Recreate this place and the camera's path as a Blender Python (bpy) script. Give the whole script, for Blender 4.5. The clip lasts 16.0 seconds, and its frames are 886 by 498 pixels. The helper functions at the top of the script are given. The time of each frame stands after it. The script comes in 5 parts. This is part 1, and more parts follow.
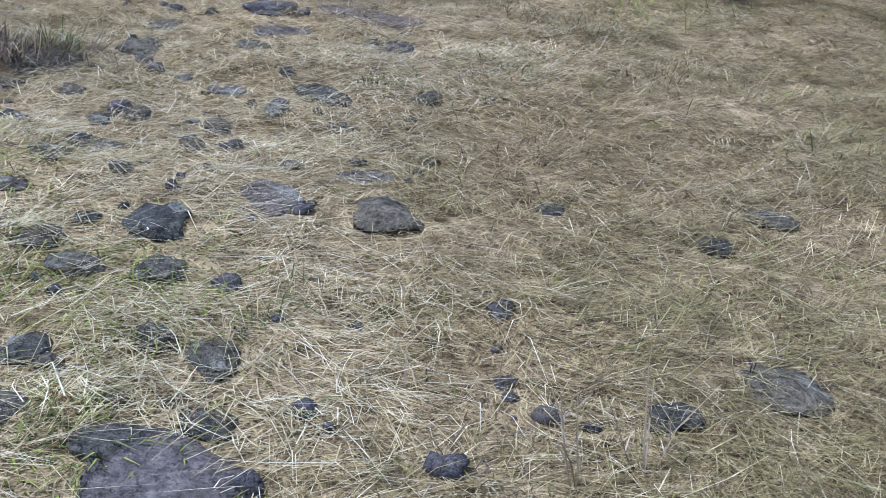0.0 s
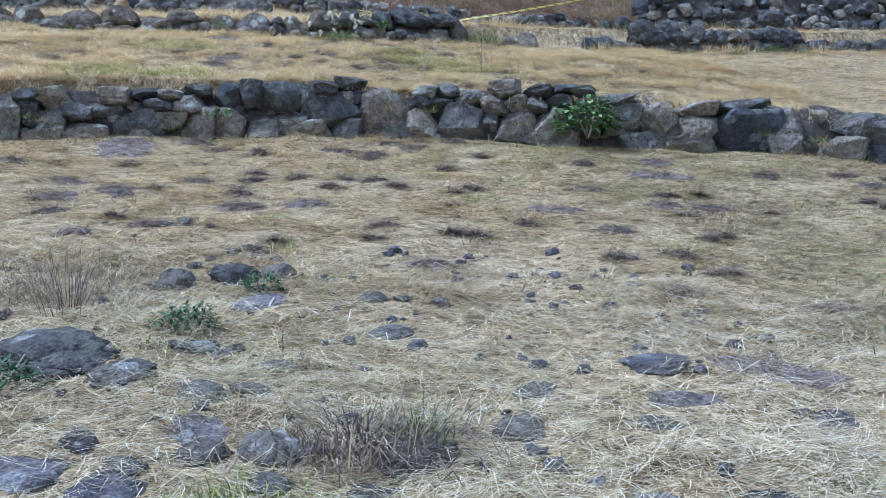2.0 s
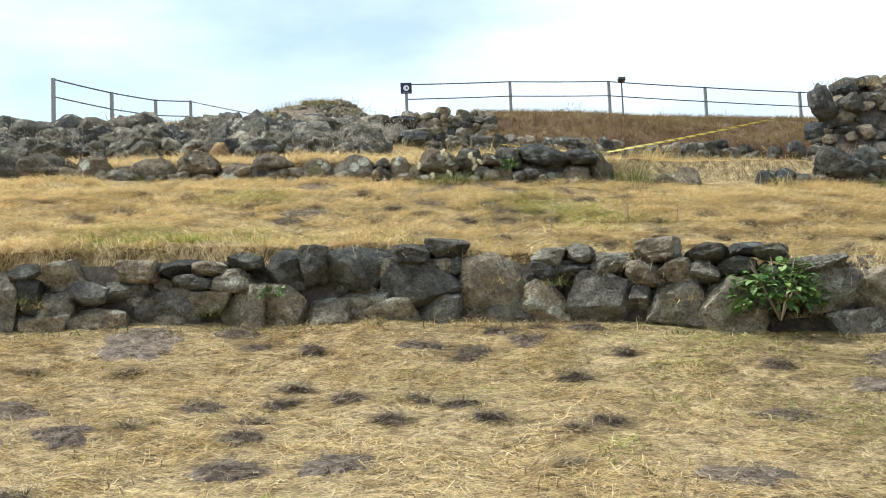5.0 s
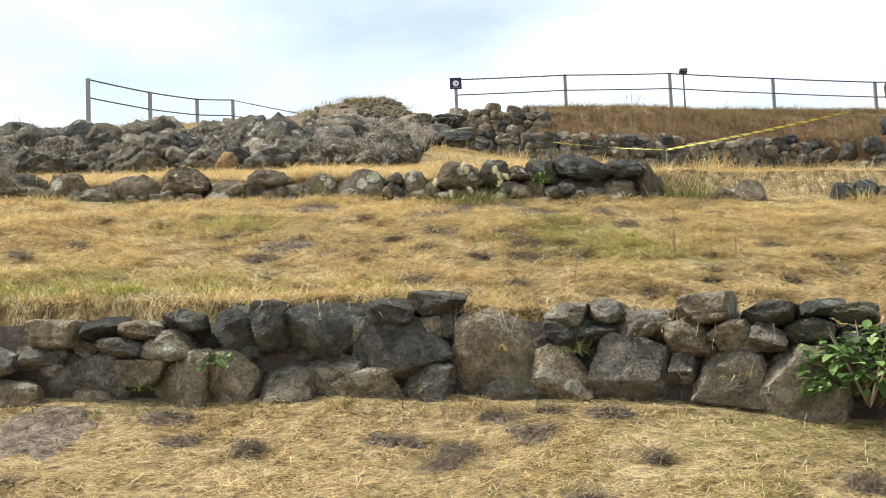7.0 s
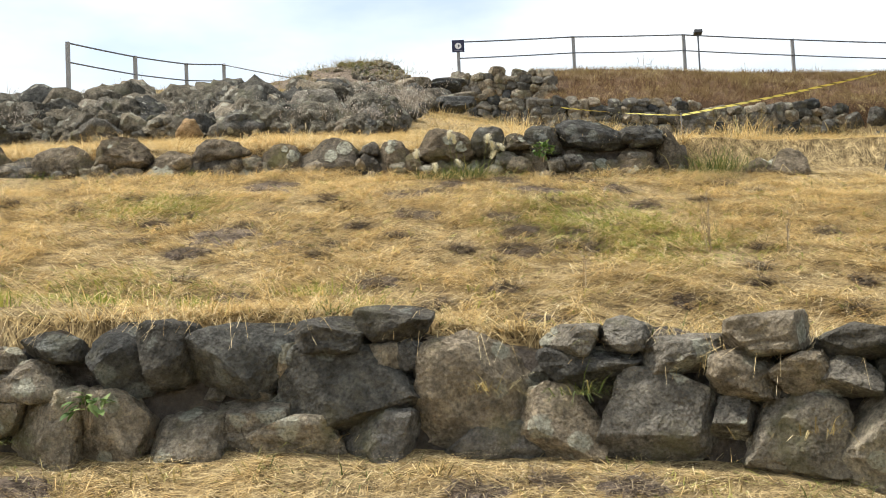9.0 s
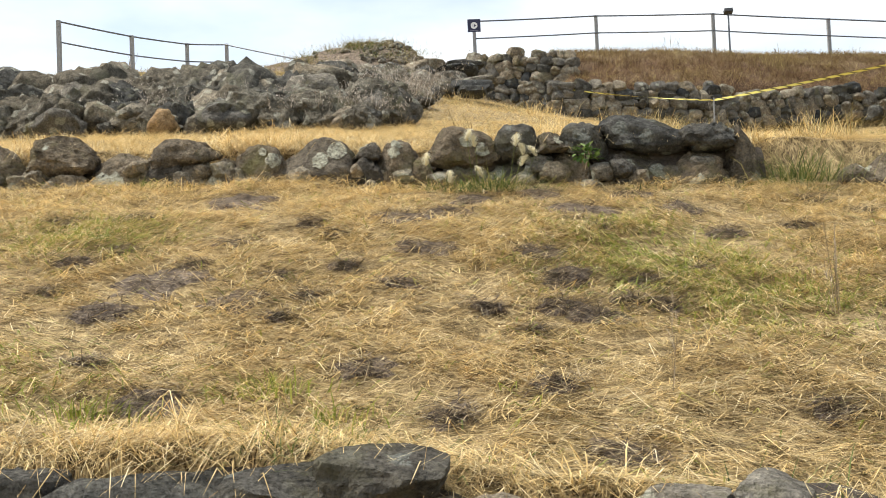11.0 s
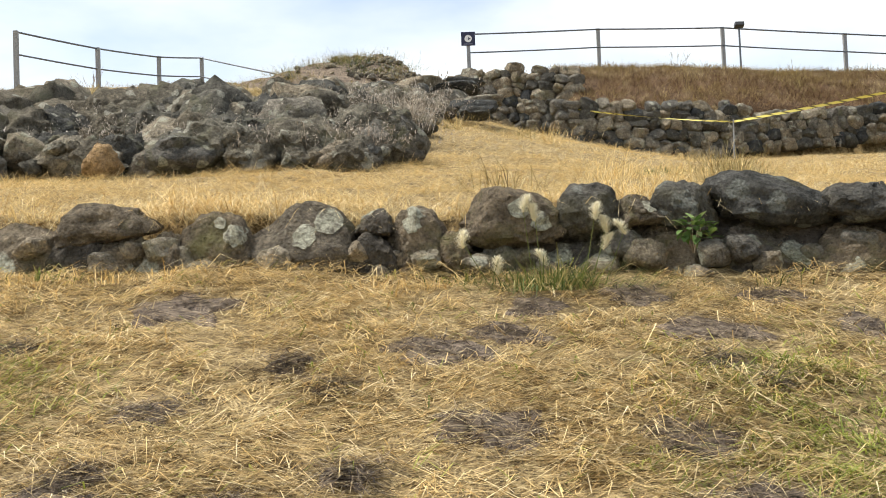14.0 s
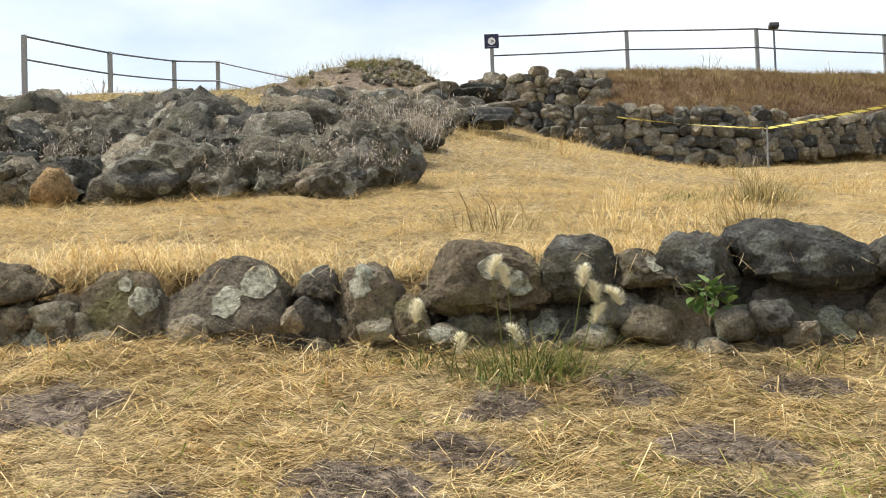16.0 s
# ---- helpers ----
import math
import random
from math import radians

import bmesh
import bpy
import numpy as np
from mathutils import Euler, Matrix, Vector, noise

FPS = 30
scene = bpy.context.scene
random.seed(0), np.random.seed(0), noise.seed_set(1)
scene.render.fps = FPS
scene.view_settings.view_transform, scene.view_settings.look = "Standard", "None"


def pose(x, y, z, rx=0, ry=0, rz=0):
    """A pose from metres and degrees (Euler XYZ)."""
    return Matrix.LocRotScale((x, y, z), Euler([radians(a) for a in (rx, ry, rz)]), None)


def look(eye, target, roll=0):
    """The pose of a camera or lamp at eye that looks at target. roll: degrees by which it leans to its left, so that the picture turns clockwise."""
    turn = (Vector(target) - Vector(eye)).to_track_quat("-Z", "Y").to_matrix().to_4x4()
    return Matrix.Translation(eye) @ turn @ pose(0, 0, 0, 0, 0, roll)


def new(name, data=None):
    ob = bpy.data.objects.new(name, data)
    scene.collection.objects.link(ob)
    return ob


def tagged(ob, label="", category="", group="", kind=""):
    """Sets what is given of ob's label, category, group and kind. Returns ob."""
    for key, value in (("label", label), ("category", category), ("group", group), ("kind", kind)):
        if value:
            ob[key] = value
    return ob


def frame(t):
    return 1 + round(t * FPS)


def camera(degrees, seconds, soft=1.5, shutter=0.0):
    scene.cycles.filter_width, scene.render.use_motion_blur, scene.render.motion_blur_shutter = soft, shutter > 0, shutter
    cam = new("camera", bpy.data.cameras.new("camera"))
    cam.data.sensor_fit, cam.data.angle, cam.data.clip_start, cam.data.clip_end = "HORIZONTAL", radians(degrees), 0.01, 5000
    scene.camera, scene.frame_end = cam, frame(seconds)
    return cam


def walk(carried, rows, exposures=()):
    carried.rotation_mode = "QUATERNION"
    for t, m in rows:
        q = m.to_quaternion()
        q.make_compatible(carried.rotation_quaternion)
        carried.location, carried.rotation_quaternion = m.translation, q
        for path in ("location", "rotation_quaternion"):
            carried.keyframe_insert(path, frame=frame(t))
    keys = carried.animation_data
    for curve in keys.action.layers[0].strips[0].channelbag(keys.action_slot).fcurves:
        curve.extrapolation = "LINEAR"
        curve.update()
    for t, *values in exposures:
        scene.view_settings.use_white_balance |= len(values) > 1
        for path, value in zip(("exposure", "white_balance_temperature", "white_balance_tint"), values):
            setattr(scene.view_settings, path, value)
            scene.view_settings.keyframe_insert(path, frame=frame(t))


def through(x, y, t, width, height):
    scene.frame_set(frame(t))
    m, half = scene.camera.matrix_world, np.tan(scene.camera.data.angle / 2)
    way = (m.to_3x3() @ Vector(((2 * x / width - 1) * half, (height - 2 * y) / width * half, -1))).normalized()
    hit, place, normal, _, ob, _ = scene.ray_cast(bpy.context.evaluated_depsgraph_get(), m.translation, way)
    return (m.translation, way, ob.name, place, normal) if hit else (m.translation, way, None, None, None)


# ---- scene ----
import mathutils

cam = camera(42.0, 16.0, 0.95)
PATH = [
    (0, (-0.061, 0.589, 1.69), (-0.057, 2.523, 1.183), -0.2),
    (0.5, (-0.256, 0.731, 1.777), (-0.373, 2.665, 1.282), -0.7),
    (1, (-0.508, 0.893, 1.901), (-0.75, 2.833, 1.48), -1.2),
    (1.5, (-0.728, 1.169, 1.927), (-1.041, 3.126, 1.657), -1.6),
    (2, (-0.877, 1.634, 1.985), (-1.218, 3.604, 1.933), -1.8),
    (2.5, (-1.052, 2.116, 2.099), (-1.405, 4.082, 2.206), -2.0),
    (3, (-1.118, 2.664, 2.214), (-1.511, 4.62, 2.358), -2.2),
    (3.5, (-1.13, 3.178, 2.309), (-1.563, 5.123, 2.475), -2.2),
    (4, (-1.157, 3.67, 2.411), (-1.623, 5.608, 2.585), -2.2),
    (4.5, (-1.163, 4.155, 2.469), (-1.688, 6.077, 2.647), -2.3),
    (5, (-1.153, 4.568, 2.543), (-1.753, 6.467, 2.725), -2.4),
    (5.2, (-1.173, 4.759, 2.624), (-1.804, 6.648, 2.807), -2.4),
    (7.5, (-1.292, 6.687, 3.077), (-2.001, 8.549, 3.244), -2.4),
    (8, (-1.436, 7.102, 3.13), (-2.147, 8.965, 3.283), -2.4),
    (10.3, (-1.999, 9.047, 3.512), (-2.75, 10.899, 3.601), -2.4),
    (10.5, (-2.096, 9.213, 3.538), (-2.848, 11.064, 3.627), -2.3),
    (11, (-2.323, 9.663, 3.719), (-3.072, 11.516, 3.803), -2.3),
    (11.5, (-2.518, 10.092, 3.795), (-3.271, 11.943, 3.878), -2.2),
    (12, (-2.802, 10.452, 3.941), (-3.56, 12.3, 4.043), -2.4),
    (12.5, (-2.997, 10.786, 4.025), (-3.749, 12.636, 4.133), -2.3),
    (13, (-3.152, 11.173, 4.2), (-3.896, 13.026, 4.308), -2.2),
    (13.5, (-3.361, 11.511, 4.221), (-4.103, 13.365, 4.328), -2.2),
    (14, (-3.434, 11.753, 4.297), (-4.152, 13.617, 4.401), -2.2),
    (14.5, (-3.438, 11.987, 4.379), (-4.144, 13.856, 4.483), -2.1),
    (15, (-3.457, 12.206, 4.426), (-4.162, 14.074, 4.533), -2.1),
    (15.5, (-3.499, 12.431, 4.518), (-4.22, 14.293, 4.626), -2.0),
    (16, (-3.51, 12.765, 4.586), (-4.281, 14.608, 4.692), -2.0),
]
LIGHT = [(0, 0.0, 4750, 19), (1.0, 0.09, 4680, 18), (1.5, 0.12, 4600, 17), (2.5, 0.42, 4250, 14), (3.5, 0.44, 5250, 7), (5, 0.47, 5850, 6), (8, 0.48, 6500, 10), (16, 0.35, 6500, 10)]
walk(cam, [(t, look(eye, target, roll)) for t, eye, target, roll in PATH], LIGHT)

# ---- world and sun ----
SUN_UP, SUN_TURN = 60.0, -100.0      # degrees above the horizon, and clockwise from +y
world = bpy.data.worlds.new("sky")
scene.world = world
world.use_nodes = True
wn, wl = world.node_tree.nodes, world.node_tree.links
sky = wn.new("ShaderNodeTexSky")
sky.sky_type, sky.sun_disc = "NISHITA", False
sky.sun_elevation, sky.sun_rotation = radians(SUN_UP), radians(SUN_TURN)
sky.air_density, sky.dust_density, sky.ozone_density = 1.0, 2.0, 1.0
coords = wn.new("ShaderNodeTexCoord")
stretch = wn.new("ShaderNodeMapping")
stretch.inputs["Scale"].default_value = (1.0, 1.0, 2.6)
wl.new(coords.outputs["Generated"], stretch.inputs["Vector"])
billow = wn.new("ShaderNodeTexNoise")
billow.inputs["Scale"].default_value, billow.inputs["Detail"].default_value = 2.3, 6.0
wl.new(stretch.outputs["Vector"], billow.inputs["Vector"])
cover = wn.new("ShaderNodeValToRGB")
cover.color_ramp.elements[0].position, cover.color_ramp.elements[1].position = 0.40, 0.60
cover.color_ramp.elements[0].color = (0.3, 0.3, 0.3, 1)
wl.new(billow.outputs["Fac"], cover.inputs["Fac"])
clouds = wn.new("ShaderNodeMix")
clouds.data_type = "RGBA"
clouds.inputs["B"].default_value = (6.0, 6.3, 6.4, 1)
wl.new(cover.outputs["Color"], clouds.inputs["Factor"])
wl.new(sky.outputs["Color"], clouds.inputs["A"])
wl.new(clouds.outputs["Result"], wn["Background"].inputs["Color"])
wn["Background"].inputs["Strength"].default_value = 0.15
sun = new("sun", bpy.data.lights.new("sun", "SUN"))
sun.data.energy, sun.data.angle, sun.data.color = 4.3, radians(8), (1.0, 0.95, 0.86)
sun.matrix_world = look((40 * math.sin(radians(SUN_TURN)), 40 * math.cos(radians(SUN_TURN)), 40 * math.tan(radians(SUN_UP))), (0, 0, 0))


# ---- materials ----
def node(m, kind, **values):
    n = m.node_tree.nodes.new(kind)
    for k, v in values.items():
        n.inputs[k].default_value = v
    return n


def wire(m, a, b):
    m.node_tree.links.new(a, b)


def material(name, rough=0.85, metal=0.0, spec=0.3):
    m = bpy.data.materials.new(name)
    m.use_nodes = True
    b = m.node_tree.nodes["Principled BSDF"]
    b.inputs["Roughness"].default_value, b.inputs["Metallic"].default_value = rough, metal
    b.inputs["Specular IOR Level"].default_value = spec
    return m, b


def noise_fac(m, scale, detail=5.0, rough=0.6, vector=None):
    n = node(m, "ShaderNodeTexNoise", Scale=scale, Detail=detail, Roughness=rough)
    if vector:
        wire(m, vector, n.inputs["Vector"])
    return n.outputs["Fac"]


def colours(m, fac, stops):
    r = m.node_tree.nodes.new("ShaderNodeValToRGB")
    e = r.color_ramp.elements
    while len(e) < len(stops):
        e.new(0.5)
    for item, (p, c) in zip(e, stops):
        item.position, item.color = p, (*c, 1)
    wire(m, fac, r.inputs["Fac"])
    return r.outputs["Color"]


def blend(m, fac, a, b, mode="MIX"):
    n = m.node_tree.nodes.new("ShaderNodeMix")
    n.data_type, n.blend_type = "RGBA", mode
    for v, s in ((fac, "Factor"), (a, "A"), (b, "B")):
        if isinstance(v, (float, int)):
            n.inputs[s].default_value = v
        elif isinstance(v, tuple):
            n.inputs[s].default_value = (*v, 1)
        else:
            wire(m, v, n.inputs[s])
    return n.outputs["Result"]


def relief(m, b, heights):
    """Bumps laid over one another: (height, strength, distance)."""
    last = None
    for h, strength, dist in heights:
        n = node(m, "ShaderNodeBump", Strength=strength, Distance=dist)
        wire(m, h, n.inputs["Height"])
        if last:
            wire(m, last, n.inputs["Normal"])
        last = n.outputs["Normal"]
    wire(m, last, b.inputs["Normal"])


def world_place(m):
    return m.node_tree.nodes.new("ShaderNodeNewGeometry").outputs["Position"]


def rock_material(name, dark, light, lichen, moss=(0.16, 0.15, 0.06), spots=6.5, share=0.5, strength=0.8):
    m, b = material(name, 0.95, 0, 0.12)
    place = world_place(m)
    base = colours(m, noise_fac(m, 5, 6, 0.65, place), [(0.25, dark), (0.75, light)])
    who = m.node_tree.nodes.new("ShaderNodeObjectInfo").outputs["Random"]
    tone = colours(m, who, [(0.0, (0.62, 0.64, 0.70)), (0.35, (0.95, 0.93, 0.92)), (0.7, (1.15, 1.04, 0.92)), (1.0, (1.3, 1.26, 1.2))])
    base = blend(m, 1.0, base, tone, "MULTIPLY")
    grain = noise_fac(m, 70, 4, 0.7, place)
    base = blend(m, 0.55, base, colours(m, grain, [(0.3, (0.3, 0.3, 0.32)), (0.65, (1.35, 1.33, 1.3))]), "MULTIPLY")
    mottle = noise_fac(m, 21, 5, 0.75, place)
    base = blend(m, 0.8, base, colours(m, mottle, [(0.33, (0.45, 0.44, 0.42)), (0.5, (1.0, 1.0, 1.0)), (0.66, (1.55, 1.53, 1.45))]), "MULTIPLY")
    wob = node(m, "ShaderNodeTexNoise", Scale=14.0, Detail=4.0)
    wire(m, place, wob.inputs["Vector"])
    shifted = m.node_tree.nodes.new("ShaderNodeVectorMath")
    shifted.operation = "MULTIPLY_ADD"
    shifted.inputs[1].default_value = (0.09, 0.09, 0.09)
    wire(m, wob.outputs["Color"], shifted.inputs[0])
    wire(m, place, shifted.inputs[2])
    rosette = node(m, "ShaderNodeTexVoronoi", Scale=spots)
    wire(m, shifted.outputs[0], rosette.inputs["Vector"])
    disc = colours(m, rosette.outputs["Distance"], [(0.30, (1, 1, 1)), (0.36, (0, 0, 0))])
    chosen = colours(m, rosette.outputs["Color"], [(share, (0, 0, 0)), (share + 0.06, (strength, strength, strength))])
    crust = blend(m, 1.0, disc, chosen, "MULTIPLY")
    crust = blend(m, 1.0, crust, colours(m, grain, [(0.35, (0.25, 0.25, 0.25)), (0.6, (1, 1, 1))]), "MULTIPLY")
    base = blend(m, crust, base, lichen)
    base = blend(m, colours(m, noise_fac(m, 3.1, 6, 0.7, place), [(0.54, (0, 0, 0)), (0.70, (0.75, 0.75, 0.75))]), base, moss)
    wire(m, base, b.inputs["Base Color"])
    seams = node(m, "ShaderNodeTexVoronoi", Scale=7.0)
    seams.feature = "DISTANCE_TO_EDGE"
    wire(m, shifted.outputs[0], seams.inputs["Vector"])
    cracks = colours(m, seams.outputs["Distance"], [(0.0, (0, 0, 0)), (0.05, (1, 1, 1))])
    pits = node(m, "ShaderNodeTexVoronoi", Scale=55.0)
    wire(m, place, pits.inputs["Vector"])
    relief(m, b, [(cracks, 0.6, 0.02), (noise_fac(m, 8, 7, 0.7, place), 1.0, 0.09), (noise_fac(m, 26, 5, 0.7, place), 0.8, 0.03), (pits.outputs["Distance"], 0.6, 0.014), (grain, 0.6, 0.01)])
    return m


ROCK = rock_material("basalt", (0.13, 0.121, 0.099), (0.37, 0.34, 0.275), (0.48, 0.48, 0.38), (0.17, 0.16, 0.08), 6.5, 0.5, 0.8)
ROCK_LICHEN = rock_material("lichened_basalt", (0.085, 0.076, 0.060), (0.245, 0.215, 0.168), (0.56, 0.57, 0.46), (0.16, 0.15, 0.065), 4.2, 0.5, 0.9)
ROCK_DARK = rock_material("dark_basalt", (0.042, 0.044, 0.043), (0.145, 0.147, 0.138), (0.24, 0.25, 0.22), (0.12, 0.112, 0.07))
ROCK_FIELD = rock_material("field_basalt", (0.10, 0.093, 0.092), (0.25, 0.232, 0.226), (0.33, 0.335, 0.31), (0.24, 0.20, 0.13))
ROCK_RUBBLE = rock_material("lava_rubble", (0.065, 0.063, 0.053), (0.225, 0.215, 0.18), (0.46, 0.45, 0.37), (0.185, 0.18, 0.115))
ROCK_RUST = rock_material("rusty_scoria", (0.44, 0.27, 0.12), (0.72, 0.50, 0.26), (0.6, 0.48, 0.32), (0.4, 0.28, 0.14))


def lichen_material():
    m, b = material("lichen_crust", 0.95, 0, 0.1)
    place = world_place(m)
    speck = noise_fac(m, 90, 4, 0.7, place)
    base = colours(m, noise_fac(m, 30, 5, 0.7, place), [(0.38, (0.11, 0.10, 0.08)), (0.5, (0.25, 0.245, 0.19)), (0.66, (0.42, 0.42, 0.33))])
    wire(m, blend(m, 0.7, base, colours(m, speck, [(0.35, (0.45, 0.43, 0.4)), (0.6, (1.1, 1.1, 1.1))]), "MULTIPLY"), b.inputs["Base Color"])
    relief(m, b, [(speck, 0.7, 0.006)])
    return m


LICHEN = lichen_material()


def ground_material(name, gap, mid, top):
    m, b = material(name, 0.95, 0, 0.1)
    place = world_place(m)
    warp = node(m, "ShaderNodeTexNoise", Scale=5.0, Detail=2.0)
    wire(m, place, warp.inputs["Vector"])
    bent = m.node_tree.nodes.new("ShaderNodeVectorMath")
    bent.operation = "MULTIPLY_ADD"
    bent.inputs[1].default_value = (0.16, 0.16, 0.0)
    wire(m, warp.outputs["Color"], bent.inputs[0])
    wire(m, place, bent.inputs[2])
    fibres = None
    for turn in (0.35, 1.3, 2.2, 2.9):
        spin = m.node_tree.nodes.new("ShaderNodeMapping")
        spin.inputs["Rotation"].default_value = (0, 0, turn)
        wire(m, bent.outputs[0], spin.inputs["Vector"])
        pull = m.node_tree.nodes.new("ShaderNodeMapping")
        pull.inputs["Scale"].default_value, pull.inputs["Location"].default_value = (9, 190, 9), (turn * 31, 0, 0)
        wire(m, spin.outputs[0], pull.inputs["Vector"])
        f = noise_fac(m, 1.0, 3, 0.6, pull.outputs[0])
        if fibres:
            upper = m.node_tree.nodes.new("ShaderNodeMath")
            upper.operation = "MAXIMUM"
            wire(m, fibres, upper.inputs[0])
            wire(m, f, upper.inputs[1])
            fibres = upper.outputs[0]
        else:
            fibres = f
    base = colours(m, fibres, [(0.48, gap), (0.58, mid), (0.72, top)])
    drift = colours(m, noise_fac(m, 1.3, 6, 0.7, place), [(0.3, (0.9, 0.88, 0.85)), (0.5, (0.98, 0.97, 0.95)), (0.7, (1.06, 1.04, 1.01))])
    base = blend(m, 1.0, base, drift, "MULTIPLY")
    clump = noise_fac(m, 11, 5, 0.7, place)
    base = blend(m, 0.9, base, colours(m, clump, [(0.34, (0.36, 0.33, 0.30)), (0.55, (1.1, 1.08, 1.05))]), "MULTIPLY")
    wire(m, base, b.inputs["Base Color"])
    relief(m, b, [(clump, 0.7, 0.06), (fibres, 0.7, 0.012)])
    return m


GROUND = ground_material("thatch_and_soil", (0.085, 0.062, 0.04), (0.33, 0.255, 0.135), (0.62, 0.50, 0.28))
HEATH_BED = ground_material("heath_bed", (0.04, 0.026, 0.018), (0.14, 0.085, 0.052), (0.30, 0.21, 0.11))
PATCH = ground_material("matted_dead_grass", (0.075, 0.06, 0.053), (0.20, 0.163, 0.135), (0.40, 0.33, 0.23))


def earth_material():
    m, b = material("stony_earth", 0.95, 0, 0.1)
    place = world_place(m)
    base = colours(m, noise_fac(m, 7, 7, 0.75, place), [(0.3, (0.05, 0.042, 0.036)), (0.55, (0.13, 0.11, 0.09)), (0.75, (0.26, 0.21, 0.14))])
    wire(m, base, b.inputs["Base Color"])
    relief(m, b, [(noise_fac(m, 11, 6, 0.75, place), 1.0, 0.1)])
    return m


EARTH = earth_material()


def blade_material(name, stops, patch=None, patch_scale=0.45, through=0.25):
    """Grass: every blade has its own tint, and the sward drifts from patch to patch."""
    m, b = material(name, 0.65, 0, 0.25)
    g = m.node_tree.nodes.new("ShaderNodeNewGeometry")
    base = colours(m, g.outputs["Random Per Island"], stops)
    if patch:
        base = blend(m, colours(m, noise_fac(m, patch_scale, 5, 0.65, g.outputs["Position"]), [(0.42, (0, 0, 0)), (0.66, (0.85, 0.85, 0.85))]), base, blend(m, 1.0, base, patch, "MULTIPLY"))
    if patch:
        tuft_tone = colours(m, noise_fac(m, 9.0, 4, 0.7, g.outputs["Position"]), [(0.34, (0.62, 0.59, 0.55)), (0.56, (1.08, 1.07, 1.05))])
        base = blend(m, 1.0, base, tuft_tone, "MULTIPLY")
        wisp_tone = colours(m, noise_fac(m, 24.0, 3, 0.6, g.outputs["Position"]), [(0.36, (0.66, 0.62, 0.56)), (0.5, (1.02, 1.02, 1.01)), (0.66, (1.16, 1.15, 1.12))])
        base = blend(m, 1.0, base, wisp_tone, "MULTIPLY")
    wire(m, base, b.inputs["Base Color"])
    t = m.node_tree.nodes.new("ShaderNodeBsdfTranslucent")
    wire(m, base, t.inputs["Color"])
    mix = m.node_tree.nodes.new("ShaderNodeMixShader")
    mix.inputs[0].default_value = through
    wire(m, b.outputs[0], mix.inputs[1])
    wire(m, t.outputs[0], mix.inputs[2])
    wire(m, mix.outputs[0], m.node_tree.nodes["Material Output"].inputs["Surface"])
    return m


STRAW = blade_material("dry_straw", [(0.0, (0.42, 0.28, 0.11)), (0.2, (0.66, 0.49, 0.22)), (0.55, (0.80, 0.64, 0.33)), (0.85, (0.86, 0.74, 0.46)), (1.0, (0.88, 0.80, 0.57))], (0.93, 0.89, 0.82))
STRAW_PALE = blade_material("bleached_straw", [(0.0, (0.42, 0.33, 0.17)), (0.25, (0.66, 0.56, 0.34)), (0.7, (0.82, 0.74, 0.52)), (1.0, (0.88, 0.84, 0.68))], (0.84, 0.84, 0.76))
STRAW_BROWN = blade_material("ochre_straw", [(0.0, (0.17, 0.125, 0.055)), (0.35, (0.32, 0.255, 0.12)), (0.8, (0.50, 0.41, 0.215)), (1.0, (0.74, 0.65, 0.41))], (0.66, 0.72, 0.52))
DEAD = blade_material("dead_matted_grass", [(0.0, (0.06, 0.045, 0.036)), (0.5, (0.15, 0.117, 0.088)), (0.8, (0.30, 0.235, 0.155)), (1.0, (0.55, 0.45, 0.28))])
GREENISH = blade_material("green_grass", [(0.0, (0.11, 0.13, 0.03)), (0.5, (0.25, 0.30, 0.05)), (0.85, (0.38, 0.38, 0.09)), (1.0, (0.5, 0.46, 0.16))])
TUSSOCK = blade_material("tussock_grass", [(0.0, (0.05, 0.075, 0.02)), (0.5, (0.12, 0.15, 0.04)), (0.8, (0.24, 0.23, 0.08)), (1.0, (0.5, 0.42, 0.2))])
HEATHER = blade_material("brown_heath", [(0.0, (0.07, 0.042, 0.032)), (0.4, (0.16, 0.098, 0.066)), (0.7, (0.30, 0.205, 0.115)), (1.0, (0.52, 0.40, 0.21))], (1.35, 1.55, 1.25), 0.5)
TWIG = blade_material("dead_twigs", [(0.0, (0.10, 0.075, 0.05)), (0.5, (0.24, 0.185, 0.125)), (1.0, (0.44, 0.37, 0.27))], None, 1, 0.0)
TWIG_PALE = blade_material("silvery_seed_heads", [(0.0, (0.18, 0.15, 0.11)), (0.5, (0.36, 0.31, 0.25)), (1.0, (0.58, 0.52, 0.45))])
RUSSET = blade_material("russet_dead_grass", [(0.0, (0.09, 0.05, 0.03)), (0.5, (0.2, 0.125, 0.07)), (0.85, (0.34, 0.235, 0.13)), (1.0, (0.5, 0.39, 0.23))])
LEAF_DARK = blade_material("dark_weed_leaf", [(0.0, (0.025, 0.05, 0.015)), (0.6, (0.05, 0.095, 0.03)), (1.0, (0.11, 0.16, 0.06))], None, 1, 0.15)
LEAF = blade_material("shrub_leaf", [(0.0, (0.04, 0.08, 0.018)), (0.5, (0.085, 0.15, 0.035)), (0.85, (0.16, 0.24, 0.07)), (1.0, (0.28, 0.34, 0.14))], None, 1, 0.2)
PLUME = blade_material("cream_plume", [(0.0, (0.72, 0.66, 0.46)), (1.0, (0.9, 0.87, 0.74))], None, 1, 0.35)


